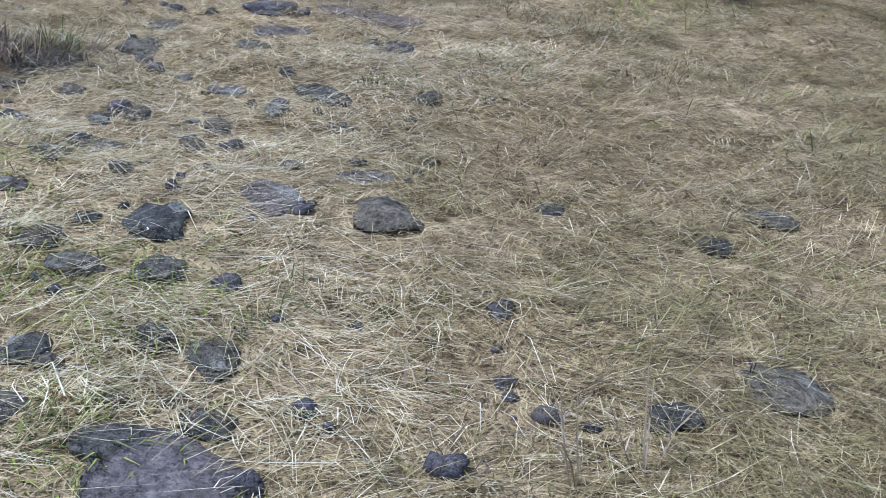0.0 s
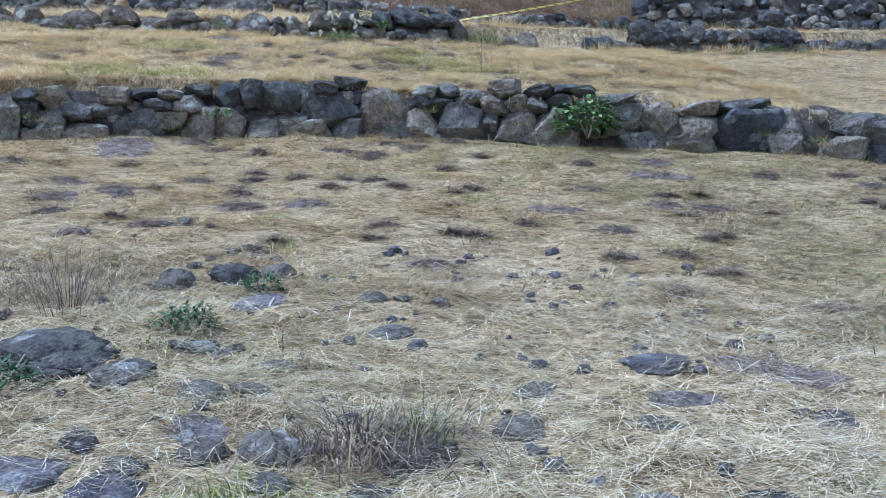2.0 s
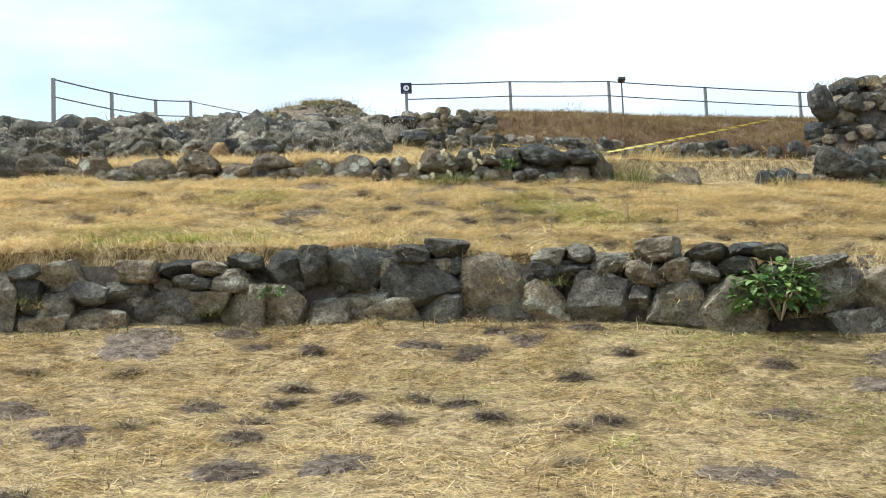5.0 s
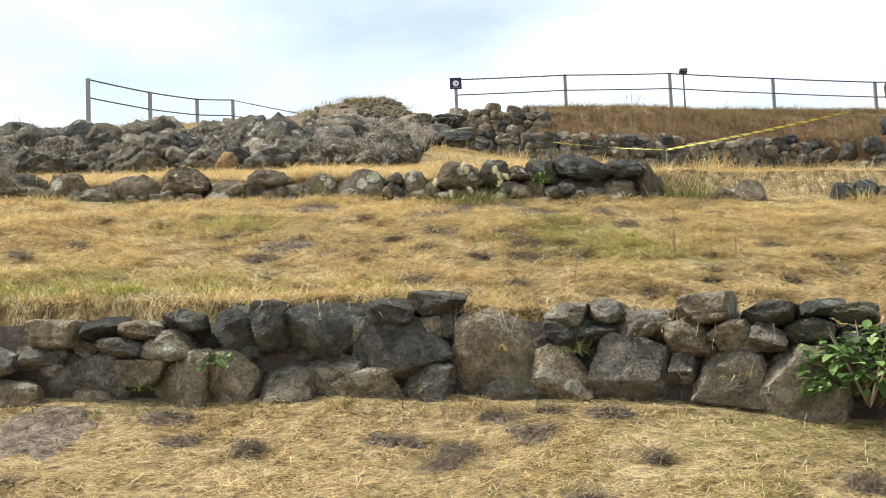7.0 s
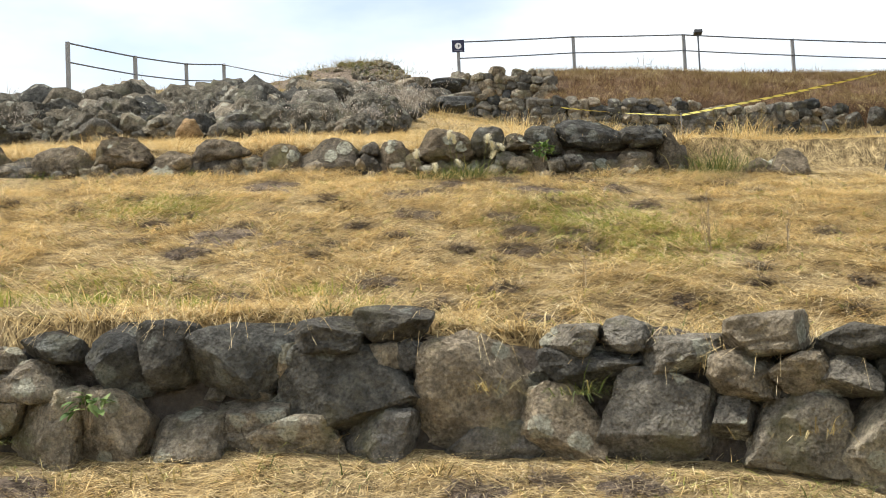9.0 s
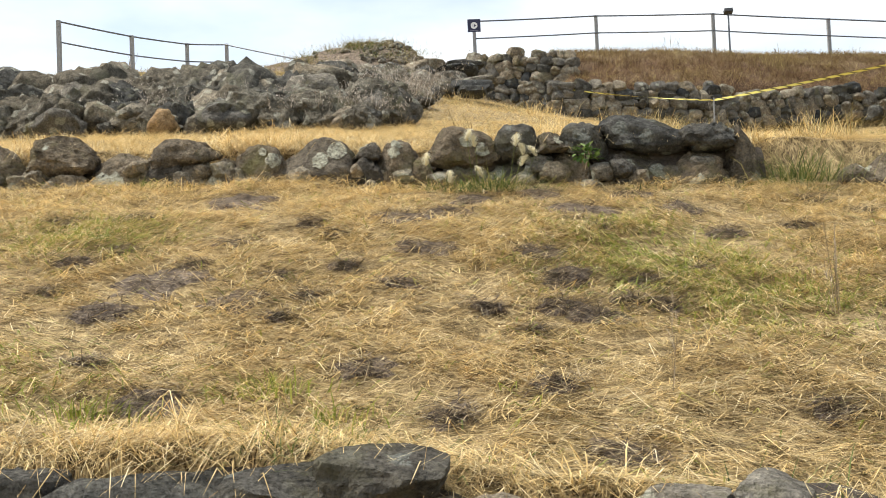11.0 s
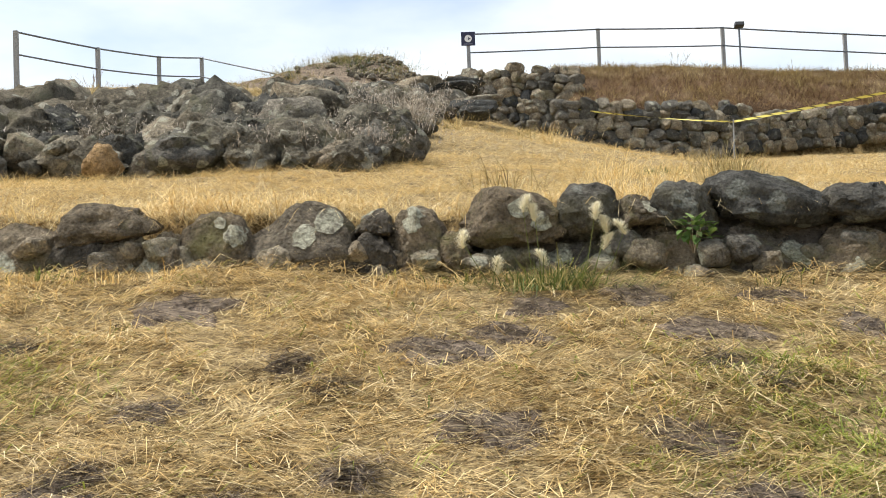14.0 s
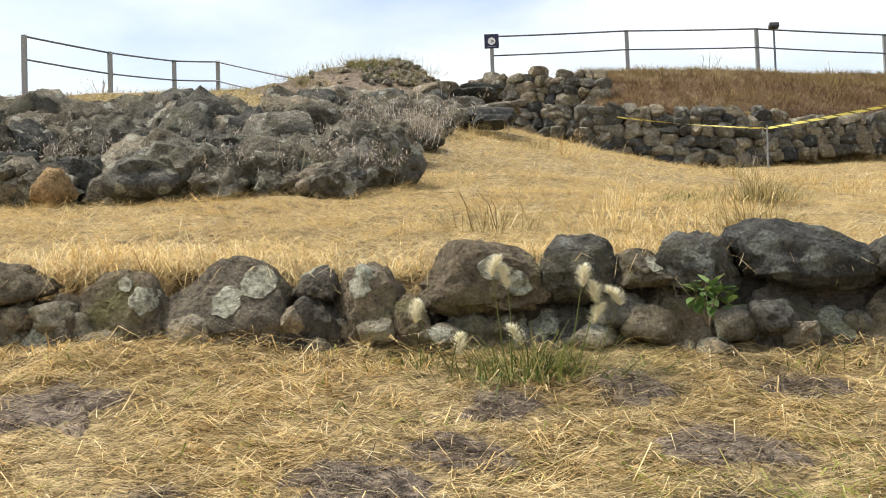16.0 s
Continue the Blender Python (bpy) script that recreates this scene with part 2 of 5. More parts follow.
def plain(name, colour, rough=0.6, metal=0.0, grain=30.0, amount=0.35):
    m, b = material(name, rough, metal, 0.4)
    t = m.node_tree.nodes.new("ShaderNodeTexCoord").outputs["Object"]
    n = noise_fac(m, grain, 5, 0.7, t)
    low, high = 1 - amount, 1 + amount
    wire(m, blend(m, 1.0, colour, colours(m, n, [(0.3, (low, low, low)), (0.7, (high, high, high))]), "MULTIPLY"), b.inputs["Base Color"])
    relief(m, b, [(n, 0.2, 0.004)])
    return m


POST = plain("weathered_post", (0.26, 0.265, 0.27), 0.8)
CABLE = plain("grey_steel_cable", (0.13, 0.14, 0.16), 0.5, 0.6)
NAVY = plain("navy_sign_paint", (0.02, 0.022, 0.06), 0.45, 0, 8, 0.15)
WHITE = plain("white_sign_paint", (0.78, 0.78, 0.78), 0.5, 0, 8, 0.06)
LAMP_GREY = plain("dark_lamp_housing", (0.05, 0.052, 0.056), 0.5, 0.2)
CACTUS = plain("prickly_pear_skin", (0.10, 0.15, 0.07), 0.6, 0, 12, 0.3)


def tape_material():
    m, b = material("yellow_black_tape", 0.45, 0, 0.4)
    t = m.node_tree.nodes.new("ShaderNodeTexCoord").outputs["UV"]
    w = node(m, "ShaderNodeTexWave", Scale=1.0)
    w.bands_direction = "DIAGONAL"
    wire(m, t, w.inputs["Vector"])
    wire(m, colours(m, w.outputs["Fac"], [(0.10, (0.16, 0.13, 0.04)), (0.18, (0.76, 0.66, 0.16))]), b.inputs["Base Color"])
    return m


TAPE = tape_material()


# ---- lie of the land ----
YAW = math.radians(22.7)
CU, SU = math.cos(YAW), math.sin(YAW)
OX, OY = -3.51, 12.765          # origin of the upper-slope frame (u across the slope, v uphill)


def to_uv(x, y):
    return (x - OX) * CU + (y - OY) * SU, -(x - OX) * SU + (y - OY) * CU


def from_uv(u, v):
    return OX + u * CU - v * SU, OY + u * SU + v * CU


def hash2(i, j, k):
    s = np.sin(i * 127.1 + j * 311.7 + k * 74.7) * 43758.5453
    return s - np.floor(s)


def value_noise(x, y, k=0):
    """Smooth noise from 0 to 1 with cells one metre wide."""
    i, j = np.floor(x), np.floor(y)
    f, g = x - i, y - j
    f, g = f * f * (3 - 2 * f), g * g * (3 - 2 * g)
    a, b = hash2(i, j, k), hash2(i + 1, j, k)
    c, d = hash2(i, j + 1, k), hash2(i + 1, j + 1, k)
    return a + (b - a) * f + (c - a) * g + (a - b - c + d) * f * g


def ramp(t):
    t = np.clip(t, 0, 1)
    return t * t * (3 - 2 * t)


def lower_wall_y(x):
    """Line of the lower terrace wall's face."""
    return 12.3 + np.where(x < -2.8, 0.3, 0.02) * (np.clip(x, -9, 9) + 2.8)


UPPER_WALL_V = 4.25


def rubble_edge(v):
    """u at which the rubble slope ends and the grass ramp begins."""
    return np.interp(v, [7.8, 8.6, 10.0, 13.9, 19.8, 26], [-0.55, -0.30, -0.12, 0.10, 0.65, 0.9])


def bank_v(u):
    """v of the face of the far retaining walls."""
    return np.interp(u, [0.8, 3.2, 3.6, 7, 10, 16], [26.9, 25.9, 24.6, 25.0, 26.0, 27.0])


def land(x, y, rough=1.0):
    """Height of the ground."""
    x, y = np.asarray(x, float), np.asarray(y, float)
    u, v = to_uv(x, y)
    low = 0.26 - 0.0909 * np.clip(x, -14, 14) + 0.1726 * np.maximum(y, -60)
    low = low + 0.09 * ramp((y - 10.4) / 1.6)
    mid = 4.5 + 0.3 * (np.clip(v, -4, 5) - 4.1) - 0.035 * np.clip(u, -6, 5) - 0.06 * ramp((v - 2.6) / 1.4)
    mid = np.maximum(mid, low + 0.51 - 0.3 * np.maximum(y - 12.3, 0))
    up = np.interp(v, [4.2, 9.5, 14, 25, 27], [4.60, 5.20, 5.85, 7.45, 7.75])
    up = up + np.clip(5 - u, 0, 6) * np.interp(v, [4.2, 9.5, 14, 27], [0.02, 0.085, 0.155, 0.32])
    # the rubble slope and the hill behind it
    hill = np.interp(v, [7.7, 8.5, 12.8, 14, 25, 31, 33, 45, 120], [5.3, 5.45, 6.7, 6.88, 9.55, 10.5, 10.6, 10.2, 2])
    side = ramp((rubble_edge(v) - u) / np.interp(v, [8.5, 13, 18], [0.8, 1.9, 1.6])) * ramp((v - 7.6) / 1.0)
    # the heather bank above the far walls
    w = v - bank_v(u)
    bank = np.interp(w, [-0.1, 0.25, 2.0, 4.2, 6.0, 14, 100], [7.7, 8.72, 9.66, 10.45, 10.52, 10.25, 2])
    bank = bank + np.clip(3.4 - u, 0, 2.4) * 0.25 * ramp(w / 0.3) * (1 - ramp(w / 4))
    above = np.where(w > 0, np.maximum(bank, up), up)
    far = above + (hill - above) * side
    s = y - lower_wall_y(x)
    z = np.where(s > 0.3, mid, low)
    z = np.where(v > UPPER_WALL_V + 0.3, np.maximum(far, 4.6), z)
    z = z + rough * (0.045 * (value_noise(x * 1.3, y * 1.3, 1) - 0.5) + 0.035 * (value_noise(x * 3.6, y * 3.6, 2) - 0.5) + 0.03 * (value_noise(x * 7.5, y * 7.5, 4) - 0.5))
    return z


# ---- mesh helpers ----
def mesh_of(name, verts, faces, mat, smooth=False):
    """A mesh from arrays: verts n x 3, faces m x k."""
    me = bpy.data.meshes.new(name)
    verts, faces = np.asarray(verts, np.float32), np.asarray(faces, np.int32)
    k = faces.shape[1]
    me.vertices.add(len(verts))
    me.vertices.foreach_set("co", verts.ravel())
    me.loops.add(faces.size)
    me.loops.foreach_set("vertex_index", faces.ravel())
    me.polygons.add(len(faces))
    me.polygons.foreach_set("loop_start", np.arange(0, faces.size, k, dtype=np.int32))
    me.polygons.foreach_set("use_smooth", np.full(len(faces), smooth))
    me.update(calc_edges=True)
    me.materials.append(mat)
    return me


def part(name, bm, mat, parent, label=""):
    """A bmesh as one mesh object under a thing or a part."""
    me = bpy.data.meshes.new(name)
    bm.to_mesh(me)
    bm.free()
    me.materials.append(mat)
    ob = new(name, me)
    ob.parent = parent
    return tagged(ob, label)


def mesh_part(name, me, parent, label=""):
    ob = new(name, me)
    ob.parent = parent
    return tagged(ob, label)


def thing(name, m, label, category, group="", kind=""):
    ob = new(name)
    ob.matrix_world = m
    return tagged(ob, label, category, group, kind)


def rod(bm, a, b, r0, r1, sides=8):
    a, b = Vector(a), Vector(b)
    q = (b - a).to_track_quat("Z", "Y").to_matrix().to_4x4()
    bmesh.ops.create_cone(bm, cap_ends=True, segments=sides, radius1=r0, radius2=r1, depth=(b - a).length, matrix=Matrix.Translation((a + b) / 2) @ q)


def box(bm, sx, sy, sz, m=Matrix(), bevel=0.0):
    made = bmesh.ops.create_cube(bm, size=1, matrix=m @ Matrix.Diagonal((sx, sy, sz, 1)))["verts"]
    if bevel:
        bmesh.ops.bevel(bm, geom=list({e for v in made for e in v.link_edges}), offset=bevel, segments=2, affect="EDGES", profile=0.5)


def stone_shape(seed, power, rough, cuts, sub, rugged=0.0, taper=0.0):
    """A stone one metre wide each way: a block with broken faces, a creased skin and, with taper, a narrower top."""
    rng = random.Random(seed)
    bm = bmesh.new()
    bmesh.ops.create_icosphere(bm, subdivisions=sub, radius=1)
    planes = []
    for _ in range(cuts):
        n = Vector((rng.gauss(0, 1), rng.gauss(0, 1), rng.gauss(0, 0.8))).normalized()
        planes.append((n, rng.uniform(0.66, 0.95)))
    shift = Vector((seed * 3.7, seed * 1.3, seed * 2.1))
    for v in bm.verts:
        q = v.co.normalized()
        p = q / (abs(q.x) ** power + abs(q.y) ** power + abs(q.z) ** power) ** (1 / power)
        p = p + q * rough * (noise.noise(q * 1.4 + shift) * 0.9 + noise.noise(q * 3.3 + shift) * 0.45)
        for n, d in planes:
            over = p.dot(n) - d
            if over > 0:
                p = p - n * over * 0.95
        p = p + q * rough * (noise.noise(q * 7.0 + shift) * 0.22 + noise.noise(q * 15.0 + shift) * 0.14)
        if rugged:
            p = p + q * rugged * (abs(noise.noise(q * 2.3 + shift)) * 1.1 + abs(noise.noise(q * 5.1 + shift)) * 0.6 + abs(noise.noise(q * 11.0 + shift)) * 0.3)
        narrow = 1 - taper * (p.z + 0.6)
        v.co = Vector((p.x * narrow, p.y * narrow, p.z)) * 0.5
    lo = [min(v.co[i] for v in bm.verts) for i in range(3)]
    hi = [max(v.co[i] for v in bm.verts) for i in range(3)]
    for v in bm.verts:
        v.co = Vector(((v.co[i] - lo[i]) / (hi[i] - lo[i]) - 0.5 for i in range(3)))
    return bm


def stone_set(name, mat, count, power, rough, cuts, sub, seed, rugged=0.0, taper=0.0, crease=36):
    made = []
    for i in range(count):
        bm = stone_shape(seed + i, power, rough, cuts, sub, rugged, taper)
        me = bpy.data.meshes.new(name)
        bm.to_mesh(me)
        bm.free()
        me.materials.append(mat)
        me.polygons.foreach_set("use_smooth", np.ones(len(me.polygons), bool))
        me.set_sharp_from_angle(angle=radians(crease))
        made.append(me)
    return made


BLOCKS = stone_set("wall_block", ROCK, 12, 6.0, 0.20, 9, 4, 10, 0.10, 0.04, 26)
BLOCKS_DARK = stone_set("dark_block", ROCK_DARK, 10, 7.0, 0.16, 11, 4, 40, 0.07, 0.04, 24)
BOULDERS = stone_set("boulder", ROCK_LICHEN, 12, 3.4, 0.24, 6, 4, 70, 0.16, 0.22, 40)
BOULDERS_DARK = stone_set("dark_boulder", ROCK_DARK, 10, 3.2, 0.26, 6, 4, 90, 0.16, 0.16, 40)
FLATS = stone_set("field_stone", ROCK_FIELD, 12, 3.0, 0.34, 6, 4, 110, 0.12, 0.0, 36)
SMALLS = stone_set("wall_stone", ROCK, 12, 4.0, 0.30, 6, 3, 140, 0.12, 0.0, 36)
SMALLS_DARK = stone_set("dark_wall_stone", ROCK_DARK, 10, 4.0, 0.30, 6, 3, 170, 0.12, 0.0, 36)
RUBBLE = stone_set("rubble_stone", ROCK_RUBBLE, 12, 2.8, 0.42, 5, 3, 200, 0.34, 0.12, 70)
RUBBLE_FRONT = stone_set("front_rubble_stone", ROCK_RUBBLE, 12, 2.8, 0.42, 5, 4, 280, 0.38, 0.14, 70)
RUBBLE_LARGE = stone_set("large_rubble_stone", ROCK_RUBBLE, 6, 3.0, 0.36, 5, 4, 215, 0.32, 0.14, 70)
RUBBLE_DARK = stone_set("dark_rubble_stone", ROCK, 8, 2.8, 0.42, 5, 3, 230, 0.34, 0.12, 70)
RUST = stone_set("rusty_stone", ROCK_RUST, 1, 3.2, 0.4, 5, 3, 262, 0.2, 0.1, 60)

# ---- the ground, one sheet to the horizon ----
def spread(fine0, fine1, step, reach, growth=1.28):
    mid = list(np.arange(fine0, fine1 + step / 2, step))
    out, d = [], step
    a, b = fine0, fine1
    left, right = [], []
    while a > -reach or b < reach:
        d *= growth
        a, b = a - d, b + d
        left.append(a)
        right.append(b)
    return np.array(left[::-1] + mid + right)


gx = spread(-16, 12, 0.15, 1500, 1.12)
gy = spread(1, 22, 0.13, 1500, 1.22)
gy = np.concatenate([gy[gy <= 22], np.arange(22.2, 52, 0.25), 52 + 1.5 ** np.arange(1, 19)])
X, Y = np.meshgrid(gx, gy)
Z = land(X, Y)
nx, ny = len(gx), len(gy)
i, j = np.meshgrid(np.arange(nx - 1), np.arange(ny - 1))
corner = (j * nx + i).ravel()
ground = new("ground", mesh_of("ground", np.stack([X, Y, Z], -1).reshape(-1, 3), np.stack([corner, corner + 1, corner + 1 + nx, corner + nx], -1), GROUND, True))
tagged(ground, "stepped hillside of dry thatch and brown soil", "ground", kind="structure")


def ground_at(x, y):
    return float(land(x, y))


# ---- terrace walls ----
rng = random.Random(5)


def piece(name, shapes, parent, x, y, z, w, d, h, turn=0.0, tilt=6.0):
    """One stone of a wall, as a part."""
    ob = new(name, rng.choice(shapes))
    flip = rng.choice((0, 180))
    ob.matrix_world = pose(x, y, z, rng.uniform(-tilt, tilt), rng.uniform(-tilt, tilt), turn + flip + rng.uniform(-8, 8)) @ Matrix.Diagonal((w, d, h, 1))
    ob.parent = parent
    return ob


lower_wall = thing("wall_lower", Matrix(), "low dry-stone terrace wall of grey and dark basalt blocks", "stone wall", kind="structure")
upper_wall = thing("wall_upper", Matrix(), "low terrace wall of weathered boulders with pale lichen", "stone wall", kind="structure")


def settle(x, y, z, h):
    """Reach of a stone whose foot is near the ground: it goes down into it."""
    g = ground_at(x, y)
    if z - h / 2 < g + 0.11:
        top = z + h / 2
        bottom = min(g - 0.05, z - h / 2)
        return (top + bottom) / 2, top - bottom
    return z, h


def lower_stone(x, z, w, h, dark=False):
    lean = math.degrees(math.atan(0.3)) if x < -2.8 else 1.0
    d = min(max(0.34, 0.8 * w), 0.5)
    y = float(lower_wall_y(x)) - 0.03 + 0.5 * d + 0.10 * (z - 2.9) + rng.uniform(-0.03, 0.03)
    z, h = settle(x, float(lower_wall_y(x)) - 0.15, z, h * 1.14)
    piece("stone", BLOCKS_DARK if dark else BLOCKS, lower_wall, x, y, z, w * 1.24, d, h * 1.05, lean, 4)


def upper_stone(u, z, w, h, dark=False):
    d = min(max(0.35, 0.85 * w), 0.6)
    x, y = from_uv(u, UPPER_WALL_V - 0.1 + 0.5 * d + rng.uniform(-0.04, 0.04))
    z, h = settle(*from_uv(u, UPPER_WALL_V - 0.25), z, h * 1.16)
    piece("boulder", BOULDERS_DARK if dark else BOULDERS, upper_wall, x, y, z, w * 1.26, d, h, 22.7)


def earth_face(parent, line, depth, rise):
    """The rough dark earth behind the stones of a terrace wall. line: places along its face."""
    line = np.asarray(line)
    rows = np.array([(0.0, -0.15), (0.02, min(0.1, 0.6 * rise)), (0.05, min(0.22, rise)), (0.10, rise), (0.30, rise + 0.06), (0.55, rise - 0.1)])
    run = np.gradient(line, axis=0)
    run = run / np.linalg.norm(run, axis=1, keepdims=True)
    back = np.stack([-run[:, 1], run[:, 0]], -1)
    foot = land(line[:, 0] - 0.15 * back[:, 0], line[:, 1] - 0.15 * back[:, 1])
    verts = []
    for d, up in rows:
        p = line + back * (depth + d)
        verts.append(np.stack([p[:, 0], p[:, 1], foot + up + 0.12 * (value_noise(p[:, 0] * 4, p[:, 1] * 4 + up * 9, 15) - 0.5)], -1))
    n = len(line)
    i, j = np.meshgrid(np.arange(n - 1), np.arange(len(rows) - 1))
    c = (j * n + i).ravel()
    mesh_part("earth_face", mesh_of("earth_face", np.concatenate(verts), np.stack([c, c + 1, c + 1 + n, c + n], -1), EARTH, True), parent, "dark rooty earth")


ex = np.arange(-9, 5.2, 0.08)
earth_face(lower_wall, np.stack([ex, lower_wall_y(ex)], -1), 0.08, 0.44)
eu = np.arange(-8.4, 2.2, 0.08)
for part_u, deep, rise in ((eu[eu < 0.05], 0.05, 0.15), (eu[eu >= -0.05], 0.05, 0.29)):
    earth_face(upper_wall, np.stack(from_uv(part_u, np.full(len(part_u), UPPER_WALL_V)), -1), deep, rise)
# chinking stones in the joints
for x in np.arange(-6.9, 2.2, 0.085):
    w = rng.uniform(0.09, 0.2)
    x = float(x)
    z = ground_at(x, float(lower_wall_y(x)) - 0.15) + rng.uniform(0.03, 0.42)
    piece("small_stone", SMALLS_DARK if rng.random() < 0.3 else SMALLS, lower_wall, x, float(lower_wall_y(x)) + 0.15 + rng.uniform(0, 0.07), z, w, w * 1.2, w * 0.75, 0, 14)
for u in np.arange(-4.2, 2.0, 0.11):
    w = rng.uniform(0.1, 0.22)
    x, y = from_uv(float(u), UPPER_WALL_V - 0.02 + rng.uniform(-0.04, 0.08))
    piece("small_stone", SMALLS, upper_wall, x, y, ground_at(*from_uv(float(u), UPPER_WALL_V - 0.3)) + rng.uniform(0.0, 0.2), w, w * 1.2, w * 0.75, 0, 14)

lower_stone(-5.41, 2.99, 0.39, 0.17)
lower_stone(-5.13, 2.99, 0.26, 0.17)
lower_stone(-5.42, 2.86, 0.37, 0.11)
lower_stone(-4.97, 3.11, 0.27, 0.16)
lower_stone(-4.90, 3.24, 0.21, 0.12, True)
lower_stone(-4.88, 2.96, 0.30, 0.22)
lower_stone(-5.20, 3.10, 0.28, 0.12)
lower_stone(-4.61, 3.18, 0.25, 0.27, True)
lower_stone(-4.42, 3.19, 0.20, 0.25, True)
lower_stone(-4.12, 3.16, 0.44, 0.26, True)
lower_stone(-4.61, 2.94, 0.27, 0.26)
lower_stone(-4.35, 2.88, 0.31, 0.17)
lower_stone(-4.10, 2.96, 0.28, 0.16)
lower_stone(-3.71, 3.05, 0.52, 0.32, True)
lower_stone(-3.78, 3.25, 0.23, 0.12, True)
lower_stone(-3.55, 3.27, 0.26, 0.16, True)
lower_stone(-3.89, 2.85, 0.35, 0.17)
lower_stone(-3.60, 2.85, 0.29, 0.19)
lower_stone(-3.23, 3.01, 0.48, 0.39)
lower_stone(-3.15, 2.78, 0.36, 0.21)
lower_stone(-2.89, 2.87, 0.28, 0.28)
lower_stone(-2.53, 2.87, 0.45, 0.36)
lower_stone(-2.47, 3.11, 0.30, 0.14)
lower_stone(-2.87, 3.19, 0.21, 0.11)
lower_stone(-2.78, 3.08, 0.34, 0.16, True)
lower_stone(-2.19, 3.03, 0.24, 0.18)
lower_stone(-2.12, 3.18, 0.26, 0.14)
lower_stone(-1.97, 3.03, 0.22, 0.16)
lower_stone(-2.25, 2.87, 0.15, 0.17)
lower_stone(-2.03, 2.84, 0.33, 0.24)
lower_stone(-1.68, 2.83, 0.50, 0.27)
lower_stone(-1.81, 3.14, 0.26, 0.13, True)
lower_stone(-1.81, 3.02, 0.18, 0.14)
lower_stone(-1.62, 3.04, 0.24, 0.16, True)
lower_stone(-1.55, 3.15, 0.21, 0.09, True)
lower_stone(-1.38, 3.12, 0.19, 0.10)
lower_stone(-2.66, 3.20, 0.18, 0.13)
lower_stone(-1.42, 2.87, 0.24, 0.33, True)
lower_stone(-1.02, 2.85, 0.38, 0.28)
lower_stone(-0.69, 2.82, 0.31, 0.31)
lower_stone(-0.36, 2.91, 0.38, 0.13)
lower_stone(-0.37, 2.73, 0.38, 0.22)
lower_stone(0.05, 2.71, 0.55, 0.33, True)
lower_stone(0.42, 2.75, 0.26, 0.24)
lower_stone(0.03, 2.92, 0.48, 0.12, True)
lower_stone(-0.82, 2.65, 0.45, 0.14)
lower_stone(-0.42, 2.64, 0.38, 0.17)
lower_stone(-1.09, 3.02, 0.31, 0.10)
lower_stone(0.41, 2.59, 0.26, 0.14)
lower_stone(-5.36, 3.22, 0.22, 0.11, True)
lower_stone(-5.62, 3.20, 0.28, 0.14)
lower_stone(-5.12, 3.20, 0.22, 0.11)
lower_stone(-6.37, 3.06, 0.19, 0.22, True)
lower_stone(-6.35, 3.21, 0.25, 0.14, True)
lower_stone(-6.13, 3.21, 0.28, 0.18)
lower_stone(-6.18, 3.00, 0.25, 0.19)
lower_stone(-5.95, 3.07, 0.29, 0.15)
lower_stone(-5.70, 3.06, 0.25, 0.15)
lower_stone(-6.20, 2.87, 0.33, 0.15)
lower_stone(-5.88, 2.87, 0.41, 0.16)
lower_stone(-6.57, 3.01, 0.25, 0.42)
lower_stone(-6.82, 3.04, 0.30, 0.47)
upper_stone(-1.70, 4.75, 0.39, 0.17)
upper_stone(-1.82, 4.64, 0.26, 0.18)
upper_stone(-1.61, 4.60, 0.25, 0.16)
upper_stone(-1.43, 4.61, 0.19, 0.16)
upper_stone(-1.19, 4.65, 0.33, 0.23)
upper_stone(-0.78, 4.66, 0.45, 0.28)
upper_stone(-0.48, 4.57, 0.23, 0.16)
upper_stone(-0.29, 4.64, 0.28, 0.24)
upper_stone(-0.11, 4.57, 0.14, 0.15)
upper_stone(0.15, 4.70, 0.41, 0.26)
upper_stone(0.49, 4.72, 0.26, 0.24, True)
upper_stone(0.72, 4.72, 0.22, 0.13)
upper_stone(0.97, 4.72, 0.29, 0.23, True)
upper_stone(1.37, 4.75, 0.52, 0.23, True)
upper_stone(0.89, 4.54, 0.33, 0.19)
upper_stone(1.31, 4.51, 0.53, 0.28)
upper_stone(1.70, 4.49, 0.33, 0.25)
upper_stone(1.74, 4.73, 0.28, 0.15, True)
upper_stone(0.52, 4.53, 0.43, 0.18)
upper_stone(-0.48, 4.70, 0.15, 0.13)
upper_stone(0.13, 4.55, 0.37, 0.16)
upper_stone(-2.52, 4.75, 0.42, 0.24)
upper_stone(-2.88, 4.70, 0.34, 0.23)
upper_stone(-2.09, 4.65, 0.39, 0.21)
upper_stone(1.80, 4.71, 0.24, 0.18, True)
upper_stone(2.00, 4.58, 0.22, 0.36)
upper_stone(2.99, 4.48, 0.33, 0.16)
upper_stone(2.74, 4.44, 0.29, 0.10)
upper_stone(-3.64, 4.74, 0.43, 0.25)
upper_stone(-3.30, 4.64, 0.41, 0.21)
upper_stone(-2.99, 4.69, 0.43, 0.25)
upper_stone(-4.06, 4.74, 0.49, 0.27)
upper_stone(-4.48, 4.74, 0.44, 0.25)
upper_stone(4.78, 4.56, 0.39, 0.35, True)
upper_stone(5.19, 4.57, 0.40, 0.36, True)
upper_stone(5.56, 4.53, 0.32, 0.26)
upper_stone(5.91, 4.45, 0.48, 0.21)

